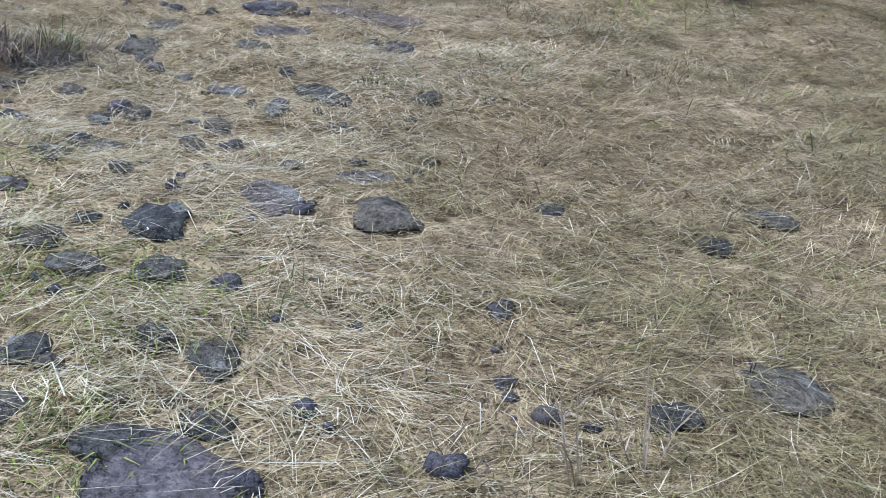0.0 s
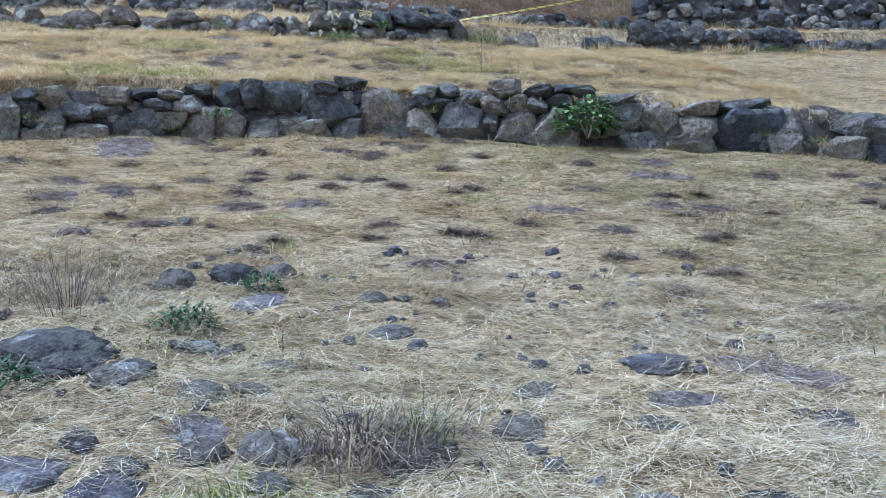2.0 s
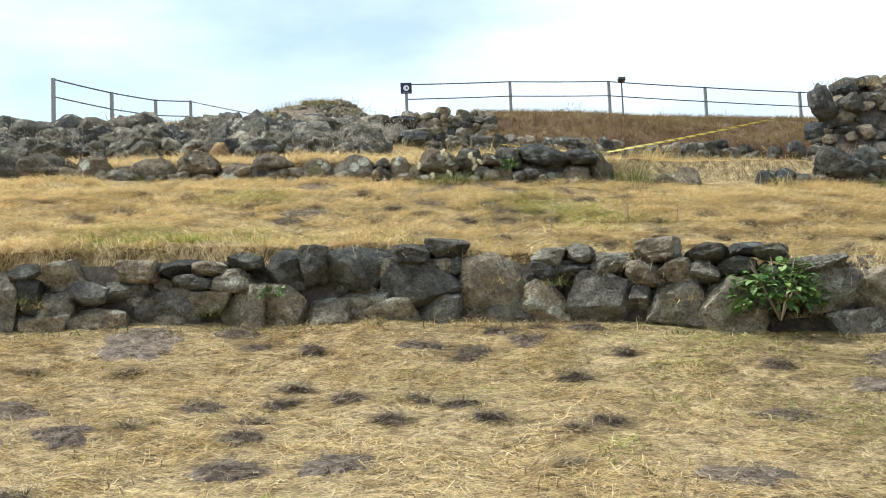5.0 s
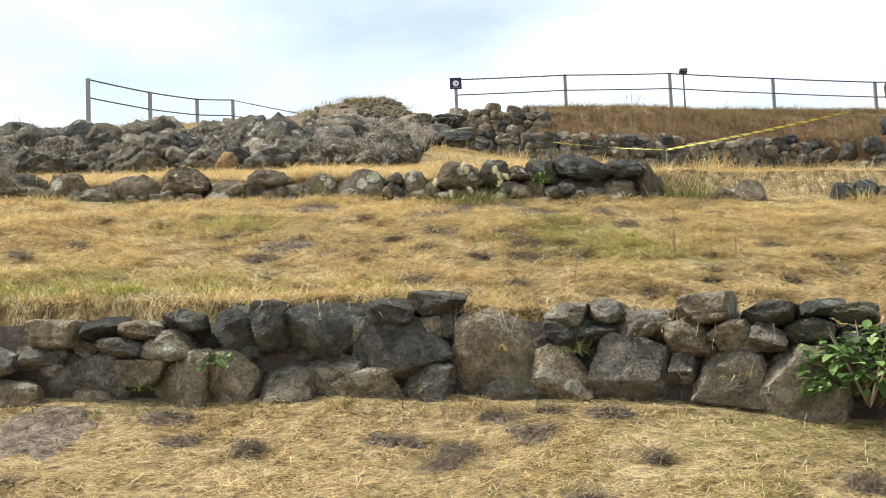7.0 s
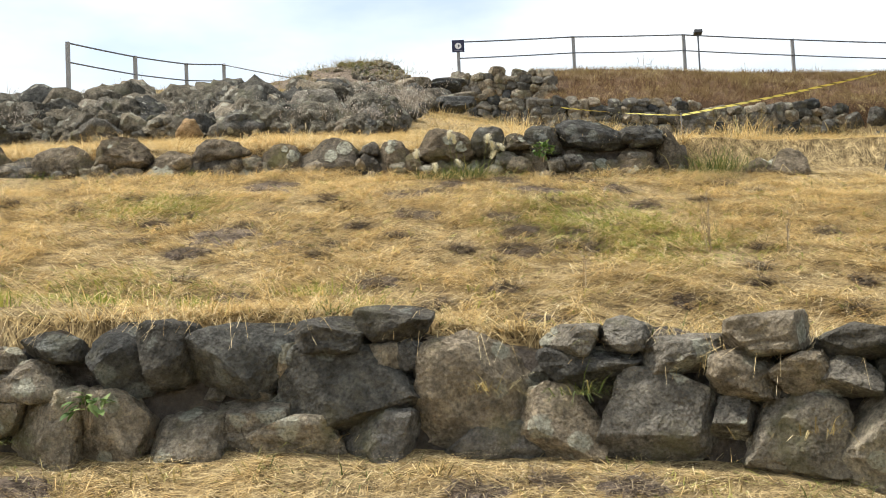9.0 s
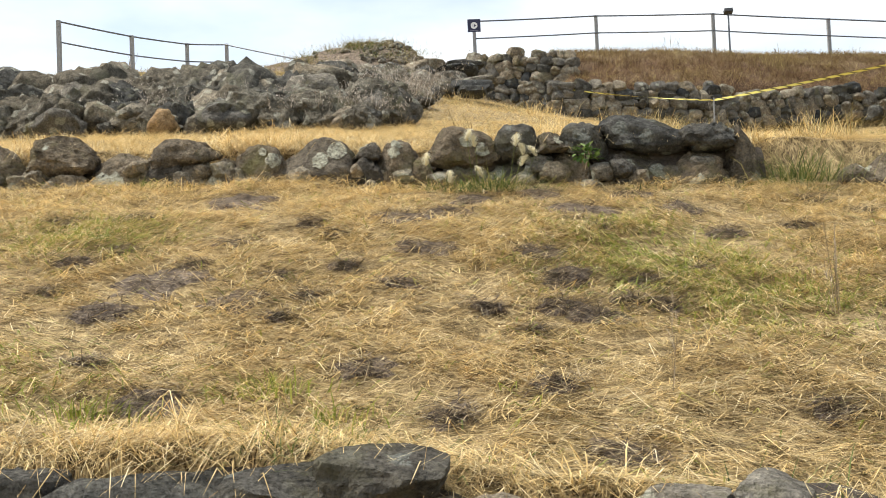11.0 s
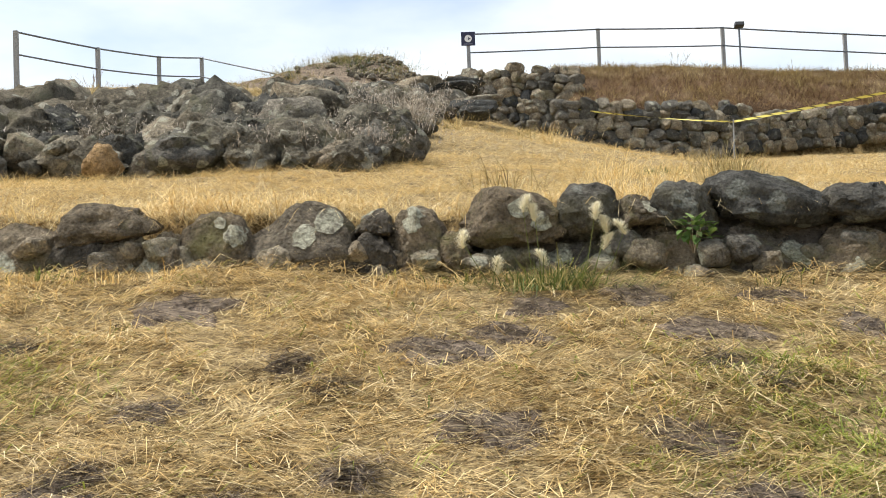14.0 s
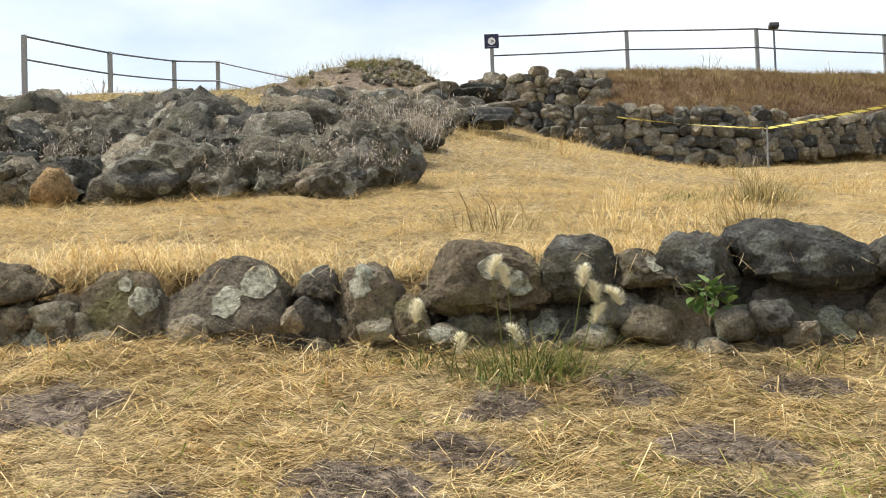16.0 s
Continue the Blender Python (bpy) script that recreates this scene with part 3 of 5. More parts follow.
# the lower wall runs on past what the walk shows, in smaller stones
for x in np.arange(0.9, 4.6, 0.34):
    for k, up in enumerate((0.10, 0.30)):
        lower_stone(float(x) + 0.15 * k, ground_at(x, 12.2) + up, rng.uniform(0.3, 0.44), 0.22, rng.random() < 0.4)
for x in np.arange(-8.6, -6.9, 0.33):
    for k, up in enumerate((0.10, 0.28)):
        lower_stone(float(x) + 0.14 * k, ground_at(x, float(lower_wall_y(x)) - 0.1) + up, rng.uniform(0.3, 0.42), 0.2, rng.random() < 0.4)
for u in np.arange(-8.0, -4.0, 0.42):
    x, y = from_uv(float(u), UPPER_WALL_V - 0.1)
    upper_stone(float(u), ground_at(x, y) + 0.14, rng.uniform(0.38, 0.55), rng.uniform(0.26, 0.36), rng.random() < 0.3)
for u in np.arange(3.9, 11.0, 0.2):
    x, y = from_uv(float(u), UPPER_WALL_V - 0.1)
    for up in (0.08, 0.24):
        if up < 0.1 or 4.5 < u < 6.9:
            upper_stone(float(u) + up, ground_at(x, y) + up, rng.uniform(0.2, 0.4), rng.uniform(0.15, 0.26), rng.random() < 0.7)

# pale lichen rosettes on the boulders
def lichen(u, z, r):
    """A thin scalloped crust laid on whichever boulder faces the meadow there."""
    n, rings = 26, (0.0, 0.35, 0.7, 0.92, 1.0)
    ang = np.linspace(0, 2 * math.pi, n, endpoint=False)
    rim = 0.78 + 0.42 * value_noise(2.6 * np.cos(ang) + u * 9, 2.6 * np.sin(ang) + z * 7, 71)
    spots = [(0.0, 0.0)] + [(k * r * a * math.cos(b), k * r * a * math.sin(b)) for k in rings[1:] for a, b in zip(rim, ang)]
    way = Vector((-SU, CU, 0))
    x, y = from_uv(u, 3.0)
    best = None
    for ob in upper_wall.children:
        if not ob.name.startswith("boulder") or (ob.matrix_world.translation - Vector((x, y, z))).length > 2.0:
            continue
        back = ob.matrix_world.inverted()
        tree = TREES.setdefault(ob.data.name, mathutils.bvhtree.BVHTree.FromPolygons([v.co for v in ob.data.vertices], [p.vertices for p in ob.data.polygons]))
        made = []
        for a, b in spots:
            start = Vector((x + a * CU, y + a * SU, z + b))
            at = tree.ray_cast(back @ start, (back.to_3x3() @ way).normalized())[0]
            if at is None:
                break
            made.append(ob.matrix_world @ at)
        if len(made) == len(spots) and (best is None or made[0].dot(way) < best[0][0].dot(way)):
            best = (made, ob)
    if best is None:
        return
    made, ob = best
    bm = bmesh.new()
    lift = [0.006] * (len(spots) - n) + [-0.004] * n
    vs = [bm.verts.new(p - way * h) for p, h in zip(made, lift)]
    for k in range(n):
        bm.faces.new((vs[0], vs[1 + k], vs[1 + (k + 1) % n]))
        for ring in range(len(rings) - 2):
            a0, b0 = 1 + ring * n, 1 + (ring + 1) * n
            bm.faces.new((vs[a0 + k], vs[b0 + k], vs[b0 + (k + 1) % n], vs[a0 + (k + 1) % n]))
    bmesh.ops.recalc_face_normals(bm, faces=bm.faces)
    part("lichen", bm, LICHEN, upper_wall, "pale grey-green lichen crust")


TREES = {}
for u, z, r in ((-0.79, 4.64, 0.06), (-0.68, 4.71, 0.07), (-1.1, 4.66, 0.055), (-0.31, 4.68, 0.045), (-1.17, 4.72, 0.03), (0.17, 4.73, 0.049), (0.27, 4.67, 0.049), (0.41, 4.62, 0.029), (0.64, 4.73, 0.037), (0.78, 4.73, 0.033), (1.45, 4.62, 0.047), (1.24, 4.55, 0.038), (-1.48, 4.7, 0.035), (-1.44, 4.61, 0.03)):
    lichen(u, z, r)

# ---- stones in the turf ----
BARE = []


def slope_at(x, y):
    gx, gy = (ground_at(x + 0.25, y) - ground_at(x - 0.25, y)) / 0.5, (ground_at(x, y + 0.25) - ground_at(x, y - 0.25)) / 0.5
    return math.degrees(math.atan(gy)), -math.degrees(math.atan(gx))


def field_stone(x, y, w, d, h):
    raised = h > 0.2 * w
    ob = new("field_stone", rng.choice(RUBBLE if raised else FLATS))
    rx, ry = slope_at(x, y)
    z = ground_at(x, y) + (0.1 * h if raised else -0.45 * h)
    ob.matrix_world = pose(x, y, z, rx + rng.uniform(-4, 4), ry, rng.uniform(-25, 25)) @ Matrix.Diagonal((w * 1.18, d * 1.25, h * (1.3 if raised else 2.1), 1))
    big = not raised and w > 0.16
    BARE.append((x, y, (0.6 if big else 0.5) * w, (0.64 if big else 0.52) * d, 1.0 if big else 0.95))
    tagged(ob, ("rough grey basalt stone standing out of dry grass" if raised else "flat grey stone sunk in flattened dry straw"), "stone", "stones in the lower meadow")


def dead_patch(x, y, w, d, cover=0.7):
    """A hollow in the sward: dark earth under matted dead grass."""
    w, d = 1.15 * w, 1.1 * d
    ob = thing("bare_patch", pose(x, y, ground_at(x, y)), "dark bare patch of matted dead grass in the straw", "bare patch", "bare patches in the straw")
    n = 22
    ang = np.linspace(0, 2 * math.pi, n, endpoint=False)
    verts = [(x, y, ground_at(x, y) + 0.012)]
    for ring in (0.4, 0.75, 1.0):
        r = ring * (0.55 + 0.95 * value_noise(3.2 * np.cos(ang) + x * 7, 3.2 * np.sin(ang) + y * 5, 6))
        px, py = x + r * np.cos(ang) * w * 0.5, y + r * np.sin(ang) * d * 0.5
        verts += [(a, b, float(c)) for a, b, c in zip(px, py, land(px, py) + (0.012 if ring < 1 else -0.012))]
    verts = np.array(verts) - np.array([x, y, ground_at(x, y)])
    bm = bmesh.new()
    made = [bm.verts.new(p) for p in verts]
    for k in range(n):
        bm.faces.new((made[0], made[1 + k], made[1 + (k + 1) % n]))
        for ring in (0, 1):
            a0, b0 = 1 + ring * n, 1 + (ring + 1) * n
            bm.faces.new((made[a0 + k], made[b0 + k], made[b0 + (k + 1) % n], made[a0 + (k + 1) % n]))
    part("bare_earth", bm, PATCH, ob)
    PATCHES.append((x, y, w, d))
    BARE.append((x, y, 0.56 * w, 0.56 * d, cover))


PATCHES = []
field_stone(-0.63, 2.52, 0.40, 0.30, 0.04)
field_stone(-0.54, 3.88, 0.25, 0.25, 0.04)
field_stone(-0.22, 3.79, 0.18, 0.22, 0.04)
field_stone(-0.3, 4.14, 0.2, 0.16, 0.04)
field_stone(0.71, 3.0, 0.17, 0.17, 0.04)
field_stone(0.43, 2.85, 0.12, 0.1, 0.03)
field_stone(-1.01, 3.6, 0.08, 0.06, 0.03)
field_stone(-0.88, 2.87, 0.06, 0.05, 0.04)
field_stone(0.27, 4.01, 0.12, 0.11, 0.03)
field_stone(0.95, 4.05, 0.16, 0.1, 0.04)
field_stone(0.74, 3.84, 0.1, 0.11, 0.03)
field_stone(-0.85, 6.0, 0.23, 0.19, 0.04)
field_stone(-1.27, 5.74, 0.14, 0.18, 0.03)
field_stone(-1.58, 5.07, 0.28, 0.21, 0.08)
field_stone(-1.28, 5.35, 0.16, 0.2, 0.04)
field_stone(-3.05, 5.6, 0.44, 0.32, 0.10)
field_stone(-2.93, 5.48, 0.32, 0.2, 0.07)
field_stone(-3.2, 5.5, 0.3, 0.22, 0.05)
field_stone(-0.73, 5.71, 0.25, 0.14, 0.04)
field_stone(-0.24, 5.7, 0.23, 0.15, 0.04)
field_stone(-0.5, 4.93, 0.17, 0.22, 0.04)
field_stone(-0.85, 4.88, 0.15, 0.12, 0.03)
field_stone(-1.37, 4.7, 0.09, 0.07, 0.04)
field_stone(-1.49, 4.42, 0.08, 0.06, 0.03)
field_stone(-1.2, 4.41, 0.07, 0.06, 0.03)
field_stone(-1.09, 4.51, 0.08, 0.11, 0.03)
field_stone(-1.45, 3.73, 0.18, 0.13, 0.06)
field_stone(-1.79, 3.75, 0.13, 0.12, 0.03)
field_stone(-2.12, 3.79, 0.29, 0.29, 0.05)
field_stone(-2.28, 3.93, 0.24, 0.18, 0.07)
field_stone(-1.27, 3.77, 0.1, 0.07, 0.03)
field_stone(-1.0, 3.92, 0.06, 0.05, 0.04)
field_stone(-0.4, 4.62, 0.12, 0.09, 0.03)
field_stone(-0.53, 4.18, 0.08, 0.06, 0.03)
field_stone(-1.25, 4.04, 0.13, 0.08, 0.03)
field_stone(-1.14, 4.22, 0.14, 0.11, 0.03)
field_stone(-2.38, 5.37, 0.18, 0.13, 0.06)
field_stone(-2.23, 5.45, 0.13, 0.1, 0.04)
field_stone(-2.6, 4.92, 0.12, 0.16, 0.03)
field_stone(-2.21, 4.92, 0.18, 0.13, 0.05)
field_stone(-2.0, 4.96, 0.22, 0.16, 0.08)
field_stone(-3.07, 6.83, 0.2, 0.17, 0.12)
field_stone(-2.84, 7.0, 0.23, 0.18, 0.13)
field_stone(-2.09, 6.75, 0.13, 0.1, 0.04)
field_stone(-1.96, 6.76, 0.08, 0.06, 0.03)
field_stone(-2.59, 6.61, 0.23, 0.29, 0.04)
field_stone(-2.71, 5.46, 0.19, 0.24, 0.04)
field_stone(-2.65, 4.64, 0.26, 0.21, 0.05)
field_stone(-2.36, 4.59, 0.23, 0.26, 0.04)
field_stone(-1.9, 4.38, 0.1, 0.13, 0.03)
field_stone(-2.62, 5.92, 0.18, 0.13, 0.05)
field_stone(-1.93, 6.31, 0.18, 0.23, 0.04)
field_stone(-1.66, 4.79, 0.13, 0.13, 0.03)
field_stone(-0.65, 4.67, 0.07, 0.09, 0.03)
field_stone(-2.06, 3.53, 0.2, 0.13, 0.04)
field_stone(-0.11, 4.96, 0.12, 0.13, 0.03)
field_stone(-1.93, 4.74, 0.11, 0.15, 0.03)
dead_patch(-0.39, 6.13, 0.49, 0.3)
dead_patch(-5.3, 11.11, 0.55, 0.62)
dead_patch(-3.05, 8.99, 0.26, 0.34)
dead_patch(-3.14, 11.17, 0.17, 0.21)
dead_patch(-4.13, 9.82, 0.19, 0.25)
dead_patch(-4.74, 8.75, 0.28, 0.36)
dead_patch(-4.51, 8.28, 0.19, 0.25)
dead_patch(-3.73, 8.05, 0.26, 0.15)
dead_patch(-3.46, 8.82, 0.29, 0.22)
dead_patch(-0.73, 11.65, 0.26, 0.34)
dead_patch(-0.72, 9.96, 0.21, 0.28)
dead_patch(-1.42, 9.32, 0.36, 0.28)
dead_patch(-0.36, 9.99, 0.29, 0.21)
dead_patch(-1.96, 7.49, 0.24, 0.17)
dead_patch(-1.0, 7.93, 0.16, 0.15)
dead_patch(-4.06, 7.71, 0.23, 0.19)
dead_patch(-5.0, 9.53, 0.31, 0.28)
dead_patch(-4.46, 9.1, 0.28, 0.27)
dead_patch(-0.69, 11.09, 0.5, 0.27)
dead_patch(-1.31, 10.52, 0.31, 0.22)
dead_patch(-3.1, 9.79, 0.14, 0.16)
field_stone(-1.94, 3.49, 0.09, 0.12, 0.03)
field_stone(-1.25, 3.51, 0.08, 0.06, 0.04)
field_stone(-2.27, 5.09, 0.22, 0.23, 0.04)
field_stone(-0.83, 5.44, 0.14, 0.09, 0.03)
field_stone(-1.58, 3.37, 0.06, 0.07, 0.03)
field_stone(-2.22, 5.77, 0.13, 0.1, 0.04)
field_stone(-2.39, 4.77, 0.13, 0.1, 0.04)
field_stone(-2.63, 7.02, 0.16, 0.14, 0.09)
field_stone(-1.71, 3.05, 0.1, 0.13, 0.03)
field_stone(-1.86, 4.27, 0.07, 0.05, 0.03)
field_stone(-2.07, 4.09, 0.11, 0.14, 0.03)
field_stone(-0.1, 4.31, 0.07, 0.05, 0.03)
field_stone(-0.82, 4.5, 0.09, 0.1, 0.03)
field_stone(-1.14, 2.9, 0.14, 0.15, 0.03)
field_stone(-0.95, 2.93, 0.12, 0.11, 0.03)
field_stone(-0.97, 2.7, 0.17, 0.15, 0.04)
field_stone(-0.7, 2.63, 0.13, 0.12, 0.03)
field_stone(-0.69, 3.0, 0.09, 0.07, 0.05)
field_stone(-0.55, 2.94, 0.1, 0.13, 0.03)
field_stone(-0.62, 2.78, 0.06, 0.05, 0.03)
field_stone(-0.72, 2.77, 0.05, 0.04, 0.03)
field_stone(-0.53, 2.72, 0.12, 0.08, 0.03)
field_stone(-0.81, 3.58, 0.15, 0.16, 0.04)
field_stone(-1.09, 3.45, 0.12, 0.11, 0.03)
field_stone(-0.96, 3.35, 0.14, 0.1, 0.04)
field_stone(-1.24, 3.13, 0.08, 0.06, 0.03)
field_stone(-0.76, 3.35, 0.13, 0.12, 0.03)
field_stone(-1.25, 2.96, 0.17, 0.17, 0.04)
field_stone(-1.17, 2.69, 0.15, 0.18, 0.04)
dead_patch(-3.09, 11.85, 0.2, 0.19)
dead_patch(-2.85, 11.63, 0.21, 0.22)
dead_patch(-3.13, 11.34, 0.2, 0.23)
dead_patch(-2.54, 11.96, 0.2, 0.2)
dead_patch(-3.46, 11.37, 0.3, 0.17)
dead_patch(-4.73, 11.42, 0.27, 0.24)
dead_patch(-4.48, 11.12, 0.17, 0.23)
dead_patch(-4.08, 11.08, 0.14, 0.18)
dead_patch(-2.85, 11.99, 0.15, 0.15)
dead_patch(-5.96, 15.56, 0.34, 0.4, 0.8)
dead_patch(-4.47, 14.81, 0.25, 0.32)
dead_patch(-3.74, 14.57, 0.21, 0.27)
dead_patch(-5.34, 13.83, 0.34, 0.44)
dead_patch(-4.9, 13.75, 0.24, 0.28)
dead_patch(-5.29, 13.39, 0.26, 0.22)
dead_patch(-3.49, 16.25, 0.24, 0.31)
dead_patch(-4.39, 16.38, 0.24, 0.32, 0.85)
dead_patch(-3.97, 14.97, 0.23, 0.25)
dead_patch(-4.85, 15.38, 0.36, 0.3, 0.8)
dead_patch(-5.45, 14.57, 0.18, 0.21)
dead_patch(-4.73, 14.41, 0.12, 0.15)
dead_patch(-4.68, 13.97, 0.14, 0.18)
dead_patch(-4.94, 14.15, 0.11, 0.11)
dead_patch(-4.63, 13.6, 0.13, 0.11)
dead_patch(-3.6, 14.13, 0.2, 0.18)
dead_patch(-3.45, 14.06, 0.21, 0.17)
dead_patch(-3.25, 14.36, 0.12, 0.16)
dead_patch(-3.41, 14.35, 0.11, 0.14)
dead_patch(-4.02, 16.0, 0.40, 0.27, 0.8)
dead_patch(-5.91, 13.97, 0.15, 0.19)
dead_patch(-5.36, 14.13, 0.12, 0.16)
dead_patch(-3.19, 15.75, 0.19, 0.25)
dead_patch(-3.9, 14.0, 0.13, 0.13)
dead_patch(-3.22, 14.96, 0.16, 0.21)
dead_patch(-5.26, 15.07, 0.12, 0.15)
dead_patch(-6.25, 14.9, 0.15, 0.2)
dead_patch(-4.61, 12.72, 0.19, 0.24)
dead_patch(-4.09, 13.25, 0.18, 0.18)
dead_patch(-3.66, 12.98, 0.12, 0.16)
dead_patch(-3.41, 13.26, 0.15, 0.15)
dead_patch(-3.09, 12.87, 0.2, 0.15)
dead_patch(-3.74, 14.59, 0.18, 0.23)
dead_patch(-4.70, 15.70, 0.28, 0.21, 0.75)
dead_patch(-4.72, 16.07, 0.21, 0.25, 0.8)
dead_patch(-3.9, 16.67, 0.27, 0.2)
dead_patch(-3.96, 15.62, 0.14, 0.18)

# ---- rubble slope and far walls ----
rubble = thing("rubble_slope", Matrix(), "collapsed bank of rough grey lava stones with dead stalks", "rubble")
us, vs = np.arange(-15, 1.4, 0.16), np.arange(7.9, 20.5, 0.16)
U, V = np.meshgrid(us, vs)
BX, BY = from_uv(U, V)
inside = (U < rubble_edge(V) - 0.25) & (V < 14.2 + 4 * ramp((U + 2.5) / 2.5))
BZ = land(BX, BY) + 0.05 - 0.5 * (1 - ramp((V - 7.9) / 0.7)) - 0.5 * (1 - ramp((rubble_edge(V) - U - 0.2) / 0.7)) + 0.22 * (value_noise(BX * 2.2, BY * 2.2, 7) - 0.35) + 0.1 * (value_noise(BX * 6, BY * 6, 8) - 0.5)
i, j = np.meshgrid(np.arange(len(us) - 1), np.arange(len(vs) - 1))
keep = (inside[:-1, :-1] & inside[1:, 1:]).ravel()
c, n = (j * len(us) + i).ravel()[keep], len(us)
mesh_part("rubble_bed", mesh_of("rubble_bed", np.stack([BX, BY, BZ], -1).reshape(-1, 3), np.stack([c, c + 1, c + 1 + n, c + n], -1), EARTH, True), rubble, "dark stony earth")
placed = 0
while placed < 460:
    u, v = rng.uniform(-8.0, 0.6), 8.0 + 10.5 * rng.random() ** 1.3
    if u > float(rubble_edge(v)) - 0.2 or v > 14.1 + 4 * float(ramp((u + 2.5) / 2.5)):
        continue
    x, y = from_uv(u, v)
    w = rng.choice((0.22, 0.3, 0.38, 0.46, 0.56, 0.68, 0.85))
    h = w * rng.uniform(0.5, 0.8)
    piece("stone", RUBBLE_DARK if rng.random() < 0.3 else RUBBLE_FRONT if v < 10.6 else RUBBLE, rubble, x, y, ground_at(x, y) + 0.05 + 0.22 * h, w, w * rng.uniform(0.7, 1.1), h, rng.uniform(0, 360), 25)
    placed += 1
for _ in range(220):
    u = rng.uniform(-6.5, -0.5)
    v = 7.95 + 5.0 * rng.random() ** 1.6
    if u > float(rubble_edge(v)) - 0.1:
        continue
    x, y = from_uv(u, v)
    w = rng.uniform(0.1, 0.2)
    piece("stone", RUBBLE, rubble, x, y, ground_at(x, y) + rng.uniform(0.05, 0.3), w, w, w * 0.75, rng.uniform(0, 360), 30)
for u, v, w, h in ((-2.9, 13.9, 0.72, 0.46), (-3.75, 13.8, 0.6, 0.4), (-4.35, 13.9, 0.5, 0.4), (-2.2, 13.9, 0.6, 0.4), (-5.2, 13.6, 0.8, 0.4), (-1.4, 13.0, 0.9, 0.6), (-0.9, 11.2, 0.7, 0.5), (-2.6, 11.2, 0.9, 0.5), (-3.4, 10.2, 0.8, 0.5), (-1.2, 8.7, 0.5, 0.4), (-1.9, 8.5, 0.6, 0.45), (-3.6, 8.5, 0.6, 0.4)):
    x, y = from_uv(u, v)
    piece("large_stone", RUBBLE_LARGE, rubble, x, y, ground_at(x, y) + 0.3 * h, w, w * 0.8, h, 20, 12)
x, y = from_uv(-2.6, 7.72)
ob = new("rusty_stone", RUST[0])
ob.matrix_world = pose(x, y, ground_at(x, y) + 0.14, 8, 5, 30) @ Matrix.Diagonal((0.32, 0.30, 0.28, 1))
tagged(ob, "ochre weathered stone at the foot of the rubble", "stone")


def dry_wall(parent, ends, base, top, course, widths, dark):
    """Courses of stones along a line in the (u, v) frame; base and top give heights along it from 0 to 1."""
    (u0, v0), (u1, v1) = ends
    length = math.hypot(u1 - u0, v1 - v0)
    turn = 22.7 + math.degrees(math.atan2(v1 - v0, u1 - u0))
    row = 0
    while row < 14:
        s = rng.uniform(-0.2, 0.1)
        while s < length:
            w = rng.uniform(*widths)
            f = min(max((s + w / 2) / length, 0), 1)
            z = base(f) + course * (row + 0.45) + rng.uniform(-0.03, 0.03)
            if z < top(f) + rng.uniform(-0.1, 0.08):
                lean = 0.12 * row * course
                u, v = u0 + (u1 - u0) * f, v0 + (v1 - v0) * f + lean + rng.uniform(-0.05, 0.05)
                x, y = from_uv(u, v)
                piece("stone", SMALLS_DARK if rng.random() < dark else SMALLS, parent, x, y, z, w * 1.22, 0.4, course * rng.uniform(1.2, 1.7), turn, 14)
            s += w * 0.97
        row += 1


wall_a = thing("wall_far_high", Matrix(), "dry-stone retaining wall of small dark basalt stones", "stone wall", kind="structure")
dry_wall(wall_a, ((0.85, 26.75), (3.7, 25.75)), lambda f: 8.75 - 0.5 * f, lambda f: 10.0 - 0.05 * f, 0.2, (0.2, 0.42), 0.3)
wall_b = thing("wall_far_low", Matrix(), "low dry-stone retaining wall below a brown heath bank", "stone wall", kind="structure")
dry_wall(wall_b, ((3.1, 24.5), (7.0, 24.9)), lambda f: 7.55 - 0.1 * f, lambda f: 8.85 - 0.2 * f, 0.22, (0.22, 0.46), 0.25)
dry_wall(wall_b, ((7.0, 24.9), (11.8, 26.2)), lambda f: 7.55 + 0.4 * f, lambda f: 8.55 + 0.1 * f, 0.22, (0.22, 0.46), 0.35)

stack = thing("stone_pile", Matrix(), "tall pile of stacked basalt boulders with grass on top", "stone pile")


def pile_top(u, v):
    """Height of the pile over the ground: a steep end, a leaning face and a flat top."""
    rise = ramp((u - 11.05 - 0.45 * np.maximum(v - 20.5, 0)) / 1.6) * ramp((v - 19.7 + 0.05 * (u - 12)) / 2.0) * (1 - 0.9 * ramp((v - 24.5) / 1.5))
    return 2.5 * rise


